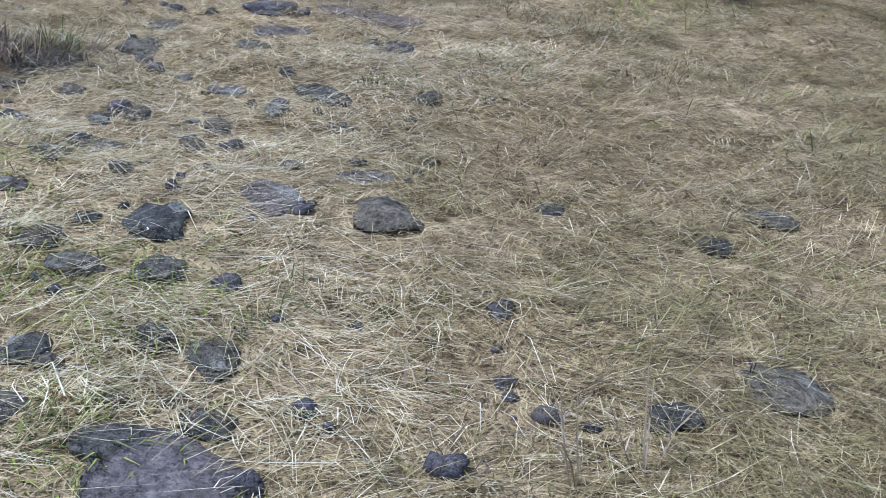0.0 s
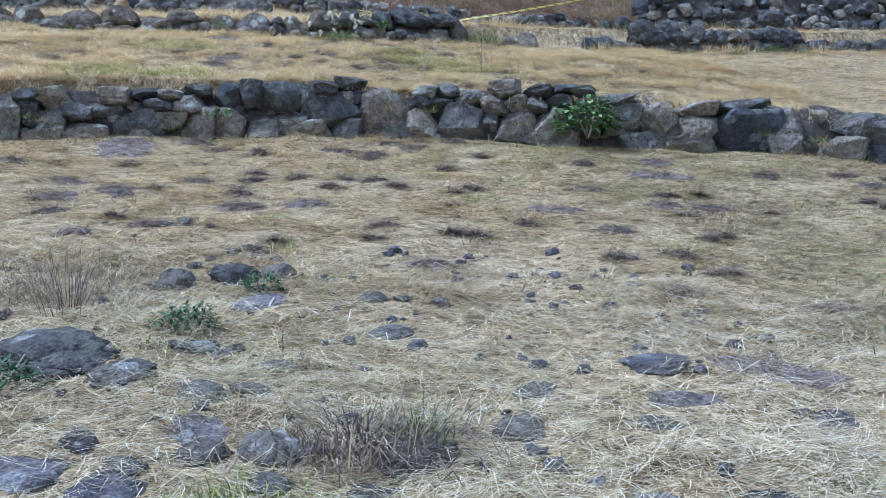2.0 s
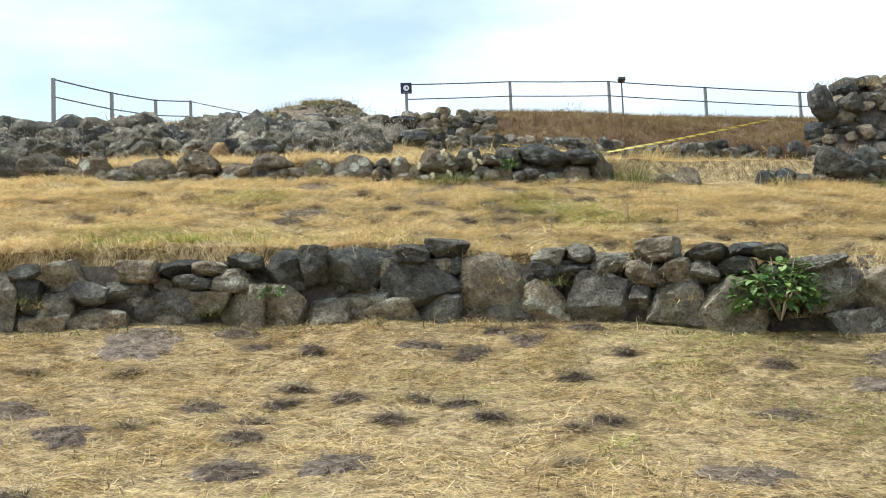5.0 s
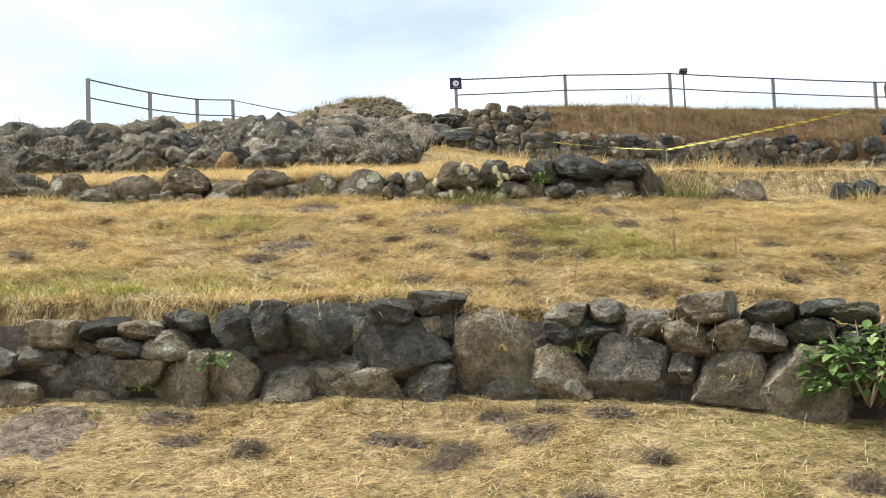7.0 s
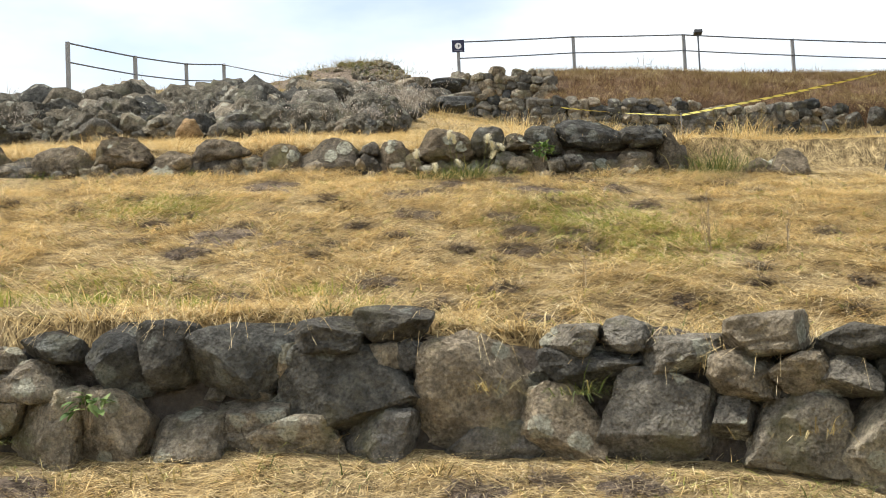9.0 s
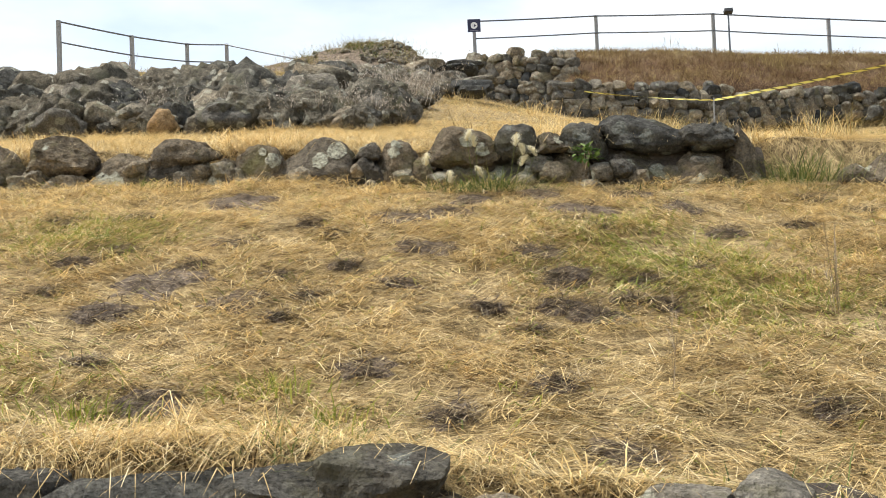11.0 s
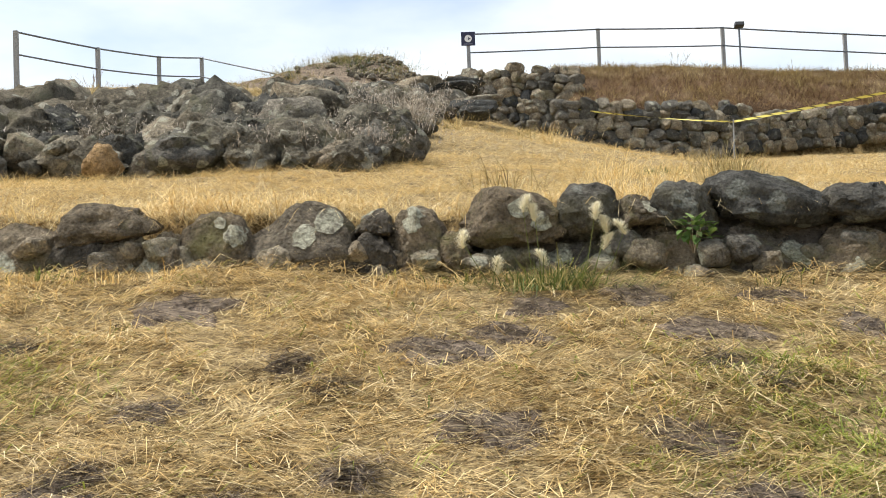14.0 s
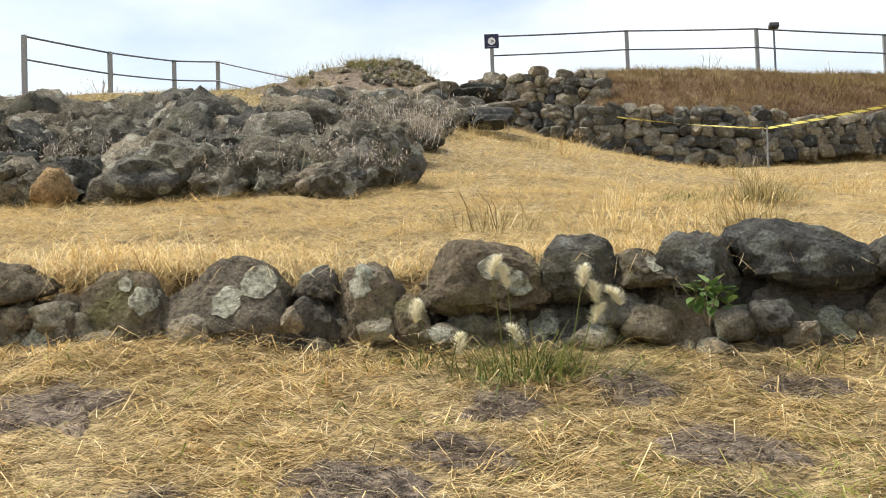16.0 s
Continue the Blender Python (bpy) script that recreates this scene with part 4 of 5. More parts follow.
su, sv = np.meshgrid(np.linspace(10.6, 22, 46), np.linspace(19.4, 26, 36))
sx, sy = from_uv(su, sv)
sz = land(sx, sy) - 0.1 + pile_top(su, sv) + 0.15 * (value_noise(sx * 2, sy * 2, 9) - 0.5)
i, j = np.meshgrid(np.arange(45), np.arange(35))
c = (j * 46 + i).ravel()
mesh_part("core", mesh_of("core", np.stack([sx, sy, sz], -1).reshape(-1, 3), np.stack([c, c + 1, c + 47, c + 46], -1), EARTH, True), stack, "dark earth fill")
count = 0
while count < 400:
    u, v = rng.uniform(11.0, 21.4), 19.6 + 2.4 * rng.random() ** 0.9
    if u > 12.6 and v > 21.9:
        continue
    x, y = from_uv(u, v)
    w = rng.choice((0.24, 0.3, 0.36, 0.44, 0.55, 0.66))
    if u > 12.6 and w > 0.6:
        w = 0.4
    h = w * rng.uniform(0.6, 0.9)
    piece("stone", SMALLS_DARK if rng.random() < (0.5 if u < 12.8 else 0.25) else SMALLS, stack, x, y, ground_at(x, y) + float(pile_top(u, v)) + 0.1 * h, w, w * rng.uniform(0.8, 1.1), h, rng.uniform(-30, 70), 22)
    count += 1
for _ in range(70):
    v = rng.uniform(21.0, 25.0)
    u = 11.1 + 0.45 * (v - 20.5) + rng.uniform(0.2, 1.6)
    x, y = from_uv(u, v)
    w = rng.uniform(0.3, 0.6)
    piece("stone", SMALLS_DARK if rng.random() < 0.5 else SMALLS, stack, x, y, ground_at(x, y) + float(pile_top(u, v)) + 0.06, w, w, w * 0.75, rng.uniform(-30, 70), 22)
for u, v, z, w, d, h in ((12.0, 20.95, 8.85, 0.8, 0.8, 1.05), (12.8, 21.3, 9.3, 0.7, 0.7, 0.55), (12.7, 20.75, 8.75, 0.7, 0.7, 0.6), (13.4, 21.5, 9.45, 0.8, 0.6, 0.4), (11.5, 20.5, 8.0, 0.5, 0.45, 0.5), (11.0, 20.4, 7.5, 0.6, 0.5, 0.5), (13.7, 20.2, 7.75, 0.7, 0.6, 0.5), (15.4, 19.9, 7.6, 0.9, 0.6, 0.55), (10.5, 20.6, 7.4, 0.5, 0.4, 0.45), (10.0, 20.8, 7.35, 0.45, 0.4, 0.4), (9.6, 21.2, 7.3, 0.4, 0.4, 0.35)):
    x, y = from_uv(u, v)
    piece("boulder", BOULDERS_DARK, stack, x, y, z, w, d, h, 22.7, 8)

# ruined courses of long flat stones between the rubble and the mound
steps = thing("stone_steps", Matrix(), "ruined low courses of long flat dark stones", "stone steps")
for k in range(6):
    u = -2.2 + rng.uniform(-0.3, 0.2)
    while u < 0.55 + 0.07 * k:
        w = rng.uniform(0.4, 1.0)
        v = 17.6 + 0.45 * k + rng.uniform(-0.06, 0.06)
        x, y = from_uv(u + w / 2, v)
        piece("slab", SMALLS_DARK if rng.random() < 0.5 else SMALLS, steps, x, y, 7.42 + 0.19 * k + rng.uniform(-0.03, 0.03), w * 1.08, 0.7, rng.uniform(0.2, 0.3), 22.7, 4)
        u += w

# the grassy stone mound behind the rubble
mound = thing("stone_mound", Matrix(), "rounded mound of small stones overgrown with dry grass", "mound")
mu, mv = np.meshgrid(np.linspace(-4.2, 2.2, 44), np.linspace(21.5, 28.5, 36))
mx, my = from_uv(mu, mv)
hump = np.exp(-(np.abs(mu + 1.35) / 2.0) ** 2.2 - ((mv - 24.2) / 1.8) ** 2)
mz = land(mx, my) - 0.1 + 0.6 * hump + 0.12 * (value_noise(mx * 3, my * 3, 11) - 0.5) * (hump > 0.08)
i, j = np.meshgrid(np.arange(43), np.arange(35))
c = (j * 44 + i).ravel()
mesh_part("core", mesh_of("core", np.stack([mx, my, mz], -1).reshape(-1, 3), np.stack([c, c + 1, c + 45, c + 44], -1), PATCH, True), mound, "thatch over earth")


def mound_at(u, v):
    x, y = from_uv(u, v)
    return x, y, ground_at(x, y) - 0.1 + 0.6 * math.exp(-(abs(u + 1.35) / 2.0) ** 2.2 - ((v - 24.2) / 1.8) ** 2)


for _ in range(200):
    u, v = rng.gauss(-0.4, 0.8), rng.uniform(22.4, 24.3)
    x, y, z = mound_at(u, v)
    w = rng.uniform(0.08, 0.18)
    piece("stone", SMALLS, mound, x, y, z + 0.03, w, w, w * 0.7, rng.uniform(0, 360), 20)

# ---- fences, sign, lamp, tape ----
def tube(name, points, r, mat, parent):
    """A thin cable through points."""
    pts = np.array(points, float)
    run = np.gradient(pts, axis=0)
    run /= np.linalg.norm(run, axis=1, keepdims=True)
    side = np.cross(run, (0, 0, 1.0))
    side /= np.linalg.norm(side, axis=1, keepdims=True)
    up = np.cross(side, run)
    k = 6
    ang = np.arange(k) * 2 * math.pi / k
    verts = pts[:, None] + r * (side[:, None] * np.cos(ang)[None, :, None] + up[:, None] * np.sin(ang)[None, :, None])
    i, j = np.meshgrid(np.arange(len(pts) - 1), np.arange(k), indexing="ij")
    faces = np.stack([i * k + j, i * k + (j + 1) % k, (i + 1) * k + (j + 1) % k, (i + 1) * k + j], -1).reshape(-1, 4)
    return mesh_part(name, mesh_of(name, verts.reshape(-1, 3), faces, mat, True), parent)


def fence(name, tops, heights, thick, label):
    """Square posts with their tops at the given places, and two cables between them."""
    ob = thing(name, Matrix(), label, "fence")
    for (x, y, z), h in zip(tops, heights):
        if h == 0:
            continue
        bm = bmesh.new()
        foot = min(ground_at(x, y) - 0.15, z - h)
        box(bm, thick, thick, z - foot, pose(x, y, (z + foot) / 2, 0, 0, 20 + rng.uniform(-6, 6)), 0.008)
        part("post", bm, POST, ob)
    for drop, r in ((0.03, 0.022), (0.54, 0.02)):
        line = []
        for a, b in zip(tops, tops[1:]):
            for k in range(6):
                f = k / 6
                line.append((a[0] + (b[0] - a[0]) * f, a[1] + (b[1] - a[1]) * f - 0.05, a[2] + (b[2] - a[2]) * f - drop - 0.035 * f * (1 - f)))
        line.append((tops[-1][0], tops[-1][1] - 0.05, tops[-1][2] - drop))
        tube("cable", line, r, CABLE, ob)
    return ob


fence("cable_fence", [(-21.48, 32.35, 10.93), (-21.37, 35.10, 11.08), (-21.55, 37.93, 11.43), (-20.49, 38.38, 11.37), (-16.20, 36.46, 9.95)], (1.1, 1.0, 1.0, 1.0, 0.3), 0.10, "grey post and cable fence along the hilltop")
fence("cable_fence", [(-13.80, 41.26, 11.80), (-10.66, 43.22, 11.97), (-7.45, 44.78, 11.95), (-4.25, 46.35, 11.71), (-1.03, 47.65, 11.45), (2.60, 48.48, 11.23), (6.79, 49.44, 10.93)], (0,) + (1.1,) * 6, 0.10, "grey post and cable fence above the heath bank")

sign = thing("sign_board", pose(-13.77, 41.1, 0, 0, 0, 22), "small square navy sign with a white round symbol", "sign")
bm = bmesh.new()
box(bm, 0.10, 0.10, 1.9, pose(0, 0.062, 10.85), 0.008)
part("post", bm, POST, sign)
bm = bmesh.new()
box(bm, 0.38, 0.02, 0.38, pose(0, 0, 11.62), 0.006)
part("panel", bm, NAVY, sign)
bm = bmesh.new()
bmesh.ops.create_cone(bm, cap_ends=True, segments=24, radius1=0.1, radius2=0.1, depth=0.006, matrix=pose(0, -0.0135, 11.62, 90))
disc = part("symbol", bm, WHITE, sign, "white round symbol")
bm = bmesh.new()
box(bm, 0.022, 0.005, 0.08, pose(0.01, -0.019, 11.62), 0.002)
box(bm, 0.05, 0.005, 0.03, pose(0.035, -0.019, 11.62), 0.002)
part("mark", bm, NAVY, disc)
bm = bmesh.new()
box(bm, 0.24, 0.004, 0.022, pose(0, -0.013, 11.475))
part("text_bar", bm, plain("grey_sign_text", (0.2, 0.2, 0.26), 0.5), sign)

lamp = thing("floodlight", pose(-6.98, 44.7, 0, 0, 0, 20), "small dark floodlight on a thin steel pole", "lamp")
bm = bmesh.new()
rod(bm, (0, 0, 10.4), (0, 0, 11.85), 0.03, 0.026)
part("pole", bm, CABLE, lamp)
bm = bmesh.new()
box(bm, 0.26, 0.2, 0.12, pose(0, -0.03, 11.93, -18), 0.02)
head = part("lamp_head", bm, LAMP_GREY, lamp)
bm = bmesh.new()
box(bm, 0.05, 0.05, 0.1, pose(0, 0, 11.84), 0.008)
part("bracket", bm, LAMP_GREY, lamp)

# warning tape from the low wall past a stake to the stone pile
tape = thing("warning_tape", Matrix(), "yellow and black barrier tape sagging past a thin stake", "tape")


def ribbon(a, b, sag, wide, twists, steps=40):
    verts, faces, uv = [], [], []
    a, b = Vector(a), Vector(b)
    run = (b - a).length
    for k in range(steps + 1):
        f = k / steps
        p = a.lerp(b, f) - Vector((0, 0, sag * 4 * f * (1 - f)))
        ang = math.pi * twists * f - 0.5
        q = Vector((0.2 * math.sin(ang), -0.9 * math.sin(ang), math.cos(ang))) * wide / 2
        verts += [p + q, p - q]
        uv += [(f * run * 2.2, 0.3), (f * run * 2.2, 0)]
    for k in range(steps):
        faces.append((2 * k, 2 * k + 1, 2 * k + 3, 2 * k + 2))
    me = mesh_of("band", np.array(verts), np.array(faces), TAPE)
    layer = me.uv_layers.new(name="UVMap")
    for loop in me.loops:
        layer.data[loop.index].uv = uv[loop.vertex_index]
    return me


mesh_part("band", ribbon((-9.94, 36.9, 8.70), (-6.32, 36.5, 8.00), 0.05, 0.032, 1.3), tape)
mesh_part("band", ribbon((-6.32, 36.5, 8.00), (-1.76, 36.97, 8.58), 0.03, 0.055, 0.5), tape)
bm = bmesh.new()
rod(bm, (-6.33, 36.53, 7.2), (-6.31, 36.5, 8.06), 0.022, 0.016)
part("stake", bm, POST, tape)

# two prickly pear pads on the stone pile
cactus = thing("prickly_pear", Matrix(), "small prickly pear with upright green pads", "cactus")
for x, y, z, w, h, turn in ((2.11, 37.75, 9.72, 0.22, 0.42, 20), (1.42, 37.6, 9.66, 0.10, 0.42, 70), (1.6, 37.6, 9.56, 0.2, 0.18, 10)):
    bm = bmesh.new()
    bmesh.ops.create_icosphere(bm, subdivisions=3, radius=0.5)
    for v in bm.verts:
        v.co = Vector((v.co.x * w * (1.0 + 0.5 * v.co.z), v.co.y * 0.05 * (1 + 0.3 * noise.noise(v.co * 5)), v.co.z * h + h * 0.3))
    bmesh.ops.transform(bm, matrix=pose(x, y, z, 0, 6, turn), verts=bm.verts)
    part("pad", bm, CACTUS, cactus)

# ---- plants ----
nrng = np.random.default_rng(11)


def strips(name, mat, base, head, length, width, rise, droop, tip=0.25, simple=False, curl=0.0):
    """Blades as bent strips of three cross-sections. base n x 3, head: angle of the run, rise: angle of the first half, droop: how far the second half falls."""
    n = len(base)
    d = np.stack([np.cos(head), np.sin(head)], -1)
    side = np.stack([-d[:, 1], d[:, 0], np.zeros(n)], -1) * (width / 2)[:, None]
    half = (length / 2)[:, None]
    step1 = np.concatenate([d * np.cos(rise)[:, None], np.sin(rise)[:, None]], 1) * half
    r2 = rise - droop
    d = np.stack([np.cos(head + curl), np.sin(head + curl)], -1)
    bend = np.concatenate([d * np.cos(r2)[:, None], np.sin(r2)[:, None]], 1) * half
    mid, end = base + step1, base + step1 + bend
    if simple:
        verts = np.stack([base - side, base + side, end + side * tip, end - side * tip], 1).reshape(-1, 3)
        return mesh_of(name, verts, np.arange(4 * n).reshape(-1, 4), mat)
    verts = np.stack([base - side, base + side, mid - side * 0.85, mid + side * 0.85, end - side * tip, end + side * tip], 1).reshape(-1, 3)
    k = (np.arange(n) * 6)[:, None]
    faces = np.concatenate([k + [0, 1, 3, 2], k + [2, 3, 5, 4]], 1).reshape(-1, 4)
    return mesh_of(name, verts, faces, mat)


def on_ground(x, y, lift=0.0):
    return np.stack([x, y, land(x, y) + lift], -1)


def tuft(name, x, y, mat, count, size, length, label, category, standing=1.1, group="", z=None):
    """A tuft of grass: blades from one root."""
    z = ground_at(x, y) if z is None else z
    ob = thing(name, pose(x, y, z), label, category, group)
    r = np.abs(nrng.normal(0, size * 0.5, count))
    a = nrng.uniform(0, 2 * math.pi, count)
    base = np.stack([r * np.cos(a), r * np.sin(a), np.full(count, -0.02)], -1)
    L = length * nrng.uniform(0.5, 1.1, count)
    rise = np.clip(nrng.normal(standing, 0.3, count), 0.15, 1.5)
    tagged(mesh_part("blade_mass", strips("blade_mass", mat, base, a + nrng.normal(0, 0.6, count), L, nrng.uniform(0.003, 0.006, count), rise, nrng.uniform(0.2, 1.1, count)), ob), kind="stuff")
    return ob


def leaf_mesh(name, mat, base, head, length, width, rise):
    """Pointed oval leaves, folded a little along the rib."""
    n = len(base)
    d = np.stack([np.cos(head) * np.cos(rise), np.sin(head) * np.cos(rise), np.sin(rise)], -1)
    s = np.stack([-np.sin(head), np.cos(head), np.zeros(n)], -1)
    up = np.cross(d, s)
    up = up * np.sign(up[:, 2:3] + 1e-6)
    L, W = length[:, None], width[:, None]
    pts = [base, base + d * L * 0.3 + s * W * 0.46 + up * W * 0.12, base + d * L * 0.33, base + d * L * 0.3 - s * W * 0.46 + up * W * 0.12,
           base + d * L * 0.68 + s * W * 0.36 + up * W * 0.05 - up * L * 0.04, base + d * L * 0.7 - up * L * 0.06, base + d * L * 0.68 - s * W * 0.36 + up * W * 0.05 - up * L * 0.04, base + d * L - up * L * 0.16]
    verts = np.stack(pts, 1).reshape(-1, 3)
    k = (np.arange(n) * 8)[:, None]
    faces = np.concatenate([k + f for f in ([0, 2, 1], [0, 3, 2], [1, 2, 4], [2, 5, 4], [3, 6, 2], [2, 6, 5], [4, 5, 7], [5, 6, 7])], 1).reshape(-1, 3)
    return mesh_of(name, verts, faces, mat)


def leafy(name, x, y, z, wide, high, leaves, size, label, category="shrub", mat=LEAF):
    """A low shrub: stems from one root and leaves all over the crown."""
    ob = thing(name, pose(x, y, z), label, category)
    bm = bmesh.new()
    for k in range(7):
        a = k * 0.9
        rod(bm, (0, 0, -0.05), (0.3 * wide * math.cos(a), 0.25 * wide * math.sin(a), high * rng.uniform(0.5, 0.9)), 0.012 * wide, 0.005 * wide, 5)
    tagged(part("stem_mass", bm, TWIG, ob), kind="stuff")
    a = nrng.uniform(0, 2 * math.pi, leaves)
    e = np.arcsin(nrng.uniform(-0.1, 1, leaves))
    r = nrng.uniform(0.55, 1.0, leaves) * (0.85 + 0.3 * value_noise(3 * np.cos(a) + 9, 3 * np.sin(a) + e * 3, 5))
    base = np.stack([r * np.cos(e) * np.cos(a) * wide / 2, r * np.cos(e) * np.sin(a) * wide / 2.4, high * (0.12 + 0.75 * r * np.sin(e))], -1)
    L = size * nrng.uniform(0.6, 1.15, leaves)
    tagged(mesh_part("foliage", leaf_mesh("foliage", mat, base, a + nrng.normal(0, 0.7, leaves), L, L * 0.62, nrng.normal(0.05, 0.45, leaves)), ob, "broad green leaves"), kind="stuff")
    return ob


leafy("shrub", -1.34, 12.20, 2.72, 0.60, 0.42, 430, 0.085, "dense green leafy shrub growing against the stone wall")
x, y = from_uv(0.92, UPPER_WALL_V - 0.2)
leafy("seedling", x, y, 4.55, 0.17, 0.15, 60, 0.062, "small broad-leaved green plant between the boulders", "plant")
leafy("seedling", -4.62, 11.68, 2.98, 0.14, 0.12, 26, 0.07, "small green weed in a joint of the wall", "plant")
leafy("fern_weed", -2.75, 6.15, 1.55, 0.32, 0.14, 520, 0.028, "dark green weed among field stones", "weed", LEAF_DARK)
leafy("fern_weed", -3.1, 5.28, ground_at(-3.1, 5.28), 0.42, 0.12, 420, 0.03, "dark green weed below a stone slab", "weed", LEAF_DARK)
leafy("fern_weed", -2.62, 6.75, 1.68, 0.2, 0.12, 200, 0.028, "dark green weed among field stones", "weed", LEAF_DARK)


def stalks(name, x, y, count, size, length, mat, label, heads=0, lean=1.25, z=None, thick=0.004):
    """Dead stalks with side twigs, and fluffy heads where there are any."""
    z = ground_at(x, y) if z is None else z
    ob = thing(name, pose(x, y, z), label, "dry plant")
    a = nrng.uniform(0, 2 * math.pi, count)
    r = np.abs(nrng.normal(0, size * 0.4, count))
    base = np.stack([r * np.cos(a), r * np.sin(a), np.full(count, -0.03)], -1)
    L = length * nrng.uniform(0.55, 1.1, count)
    rise = np.clip(nrng.normal(lean, 0.22, count), 0.3, 1.55)
    tagged(mesh_part("stalk_mass", strips("stalk_mass", mat, base, a, L, np.full(count, thick), rise, nrng.normal(0.1, 0.25, count), 0.5), ob), kind="stuff")
    m = count * 4
    pick = nrng.integers(0, count, m)
    f = nrng.uniform(0.3, 1.0, m)
    run = np.stack([np.cos(a) * np.cos(rise), np.sin(a) * np.cos(rise), np.sin(rise)], -1) * L[:, None]
    start = base[pick] + run[pick] * f[:, None] * 0.95
    tagged(mesh_part("twig_spray", strips("twig_spray", mat, start, nrng.uniform(0, 2 * math.pi, m), length * nrng.uniform(0.08, 0.25, m), np.full(m, thick * 0.8), nrng.normal(0.8, 0.4, m), nrng.normal(0.2, 0.3, m), 0.4), ob), kind="stuff")
    if heads:
        m = count * heads
        pick = nrng.integers(0, count, m)
        start = base[pick] + run[pick] * nrng.uniform(0.35, 1.05, m)[:, None] + nrng.normal(0, 0.03, (m, 3))
        tagged(mesh_part("seed_fluff", strips("seed_fluff", TWIG_PALE, start, nrng.uniform(0, 2 * math.pi, m), nrng.uniform(0.015, 0.035, m), np.full(m, 0.011), nrng.normal(0.5, 0.6, m), nrng.normal(0.2, 0.3, m), 0.5), ob), kind="stuff")
    return ob


stalks("dead_shrub", -3.4, 6.4, 220, 0.5, 0.28, DEAD, "dead brown shrub of thin dry stalks", 0, 0.9, None, 0.003)
stalks("dead_shrub", -3.75, 5.9, 110, 0.45, 0.22, DEAD, "dead brown shrub of thin dry stalks", 0, 0.8, None, 0.003)
stalks("dead_shrub", -1.95, 6.75, 9, 0.25, 0.16, TWIG, "sparse dead stalks among field stones")
for u, v, c, l in ((-0.62, 8.5, 40, 0.26), (-1.1, 8.3, 50, 0.28), (-1.7, 8.4, 50, 0.3), (-2.3, 8.6, 40, 0.3), (-0.7, 9.2, 40, 0.3), (-1.2, 9.4, 50, 0.3), (-1.6, 9.9, 40, 0.3), (-2.8, 9.3, 40, 0.3), (-0.35, 12.4, 40, 0.4), (-0.9, 10.8, 40, 0.3), (-0.48, 11.0, 70, 0.6), (-0.25, 11.5, 50, 0.55), (-1.9, 9.2, 40, 0.34), (-5.2, 9.4, 50, 0.4), (-5.9, 9.6, 40, 0.4), (-1.35, 8.8, 40, 0.28), (-4.0, 9.2, 30, 0.3), (-6.8, 10.0, 40, 0.4), (-3.3, 10.6, 26, 0.3), (-2.0, 10.9, 26, 0.3), (-7.6, 9.8, 40, 0.4), (-1.5, 11.6, 30, 0.3), (-2.6, 12.2, 30, 0.3), (-0.8, 12.0, 30, 0.35)):
    x, y = from_uv(u, v)
    stalks("dry_shrub", x, y, c, 0.55, l, TWIG_PALE, "dry shrub with silvery seed heads on the rubble", 12, 0.9, ground_at(x, y) + 0.16, 0.005)
for x, y, c, l in ((-3.06, 13.4, 3, 0.42), (-2.59, 14.5, 7, 0.36), (-3.16, 13.9, 2, 0.4), (-2.2, 14.6, 4, 0.34), (0.2, 2.6, 5, 0.25), (0.33, 2.65, 4, 0.25), (-5.4, 16.6, 6, 0.3)):
    stalks("dry_weed", x, y, c, 0.06, l, TWIG, "few dry brown weed stalks in the grass")
for u, v, l in ((6.1, 22.6, 0.9), (6.45, 22.5, 1.2), (5.6, 22.8, 0.7), (8.9, 23.4, 0.8)):
    x, y = from_uv(u, v)
    stalks("dry_weed", x, y, 2, 0.1, l, TWIG_PALE, "tall pale dry stalk before the far wall", 5, 1.4, None, 0.008)
for u, v, l in ((7.2, 30.4, 0.75), (5.5, 30.2, 0.5), (3.2, 29.4, 0.5), (10.6, 30.9, 0.45), (12.9, 31.2, 0.4), (-7.5, 25.5, 0.5), (-11, 26, 0.6)):
    x, y = from_uv(u, v)
    stalks("dry_bush", x, y, 12, 0.35, l, TWIG, "thin leafless bush on the hilltop", 0, 1.1, None, 0.012)

# fountain grass with cream plumes at the foot of the boulders
fx, fy = from_uv(0.28, UPPER_WALL_V - 0.32)
fountain = tuft("fountain_grass", fx, fy, TUSSOCK, 1100, 0.40, 0.2, "green fountain grass with fluffy cream plumes", "grass", 0.62)
FZ = ground_at(fx, fy)
for du, up, tilt in ((-0.10, 0.345, 20), (-0.05, 0.305, -10), (0.205, 0.30, 8), (0.25, 0.245, -12), (0.235, 0.175, 30), (0.33, 0.235, -35), (-0.36, 0.20, 5), (-0.215, 0.085, 0), (-0.01, 0.115, -30)):
    bm = bmesh.new()
    x, y = du * CU, du * SU - 0.05
    rod(bm, (x * 0.7, y * 0.7, 0), (x, y, up), 0.002, 0.0015, 5)
    plume_base = Vector((x, y, up - 0.03))
    stem = part("plume_stem", bm, TUSSOCK, fountain)
    n = 320
    f = nrng.uniform(0, 1, n)
    axis = np.array([math.sin(radians(tilt)) * CU, math.sin(radians(tilt)) * SU, math.cos(radians(tilt))])
    start = np.array(plume_base) + axis * (0.075 * f)[:, None]
    mesh_part("plume", strips("plume", PLUME, start, nrng.uniform(0, 2 * math.pi, n), 0.03 * (0.45 + np.sin(math.pi * (0.15 + 0.8 * f))), np.full(n, 0.0024), nrng.uniform(0.2, 0.9, n), nrng.uniform(-0.2, 0.4, n)), stem, "fluffy cream plume")

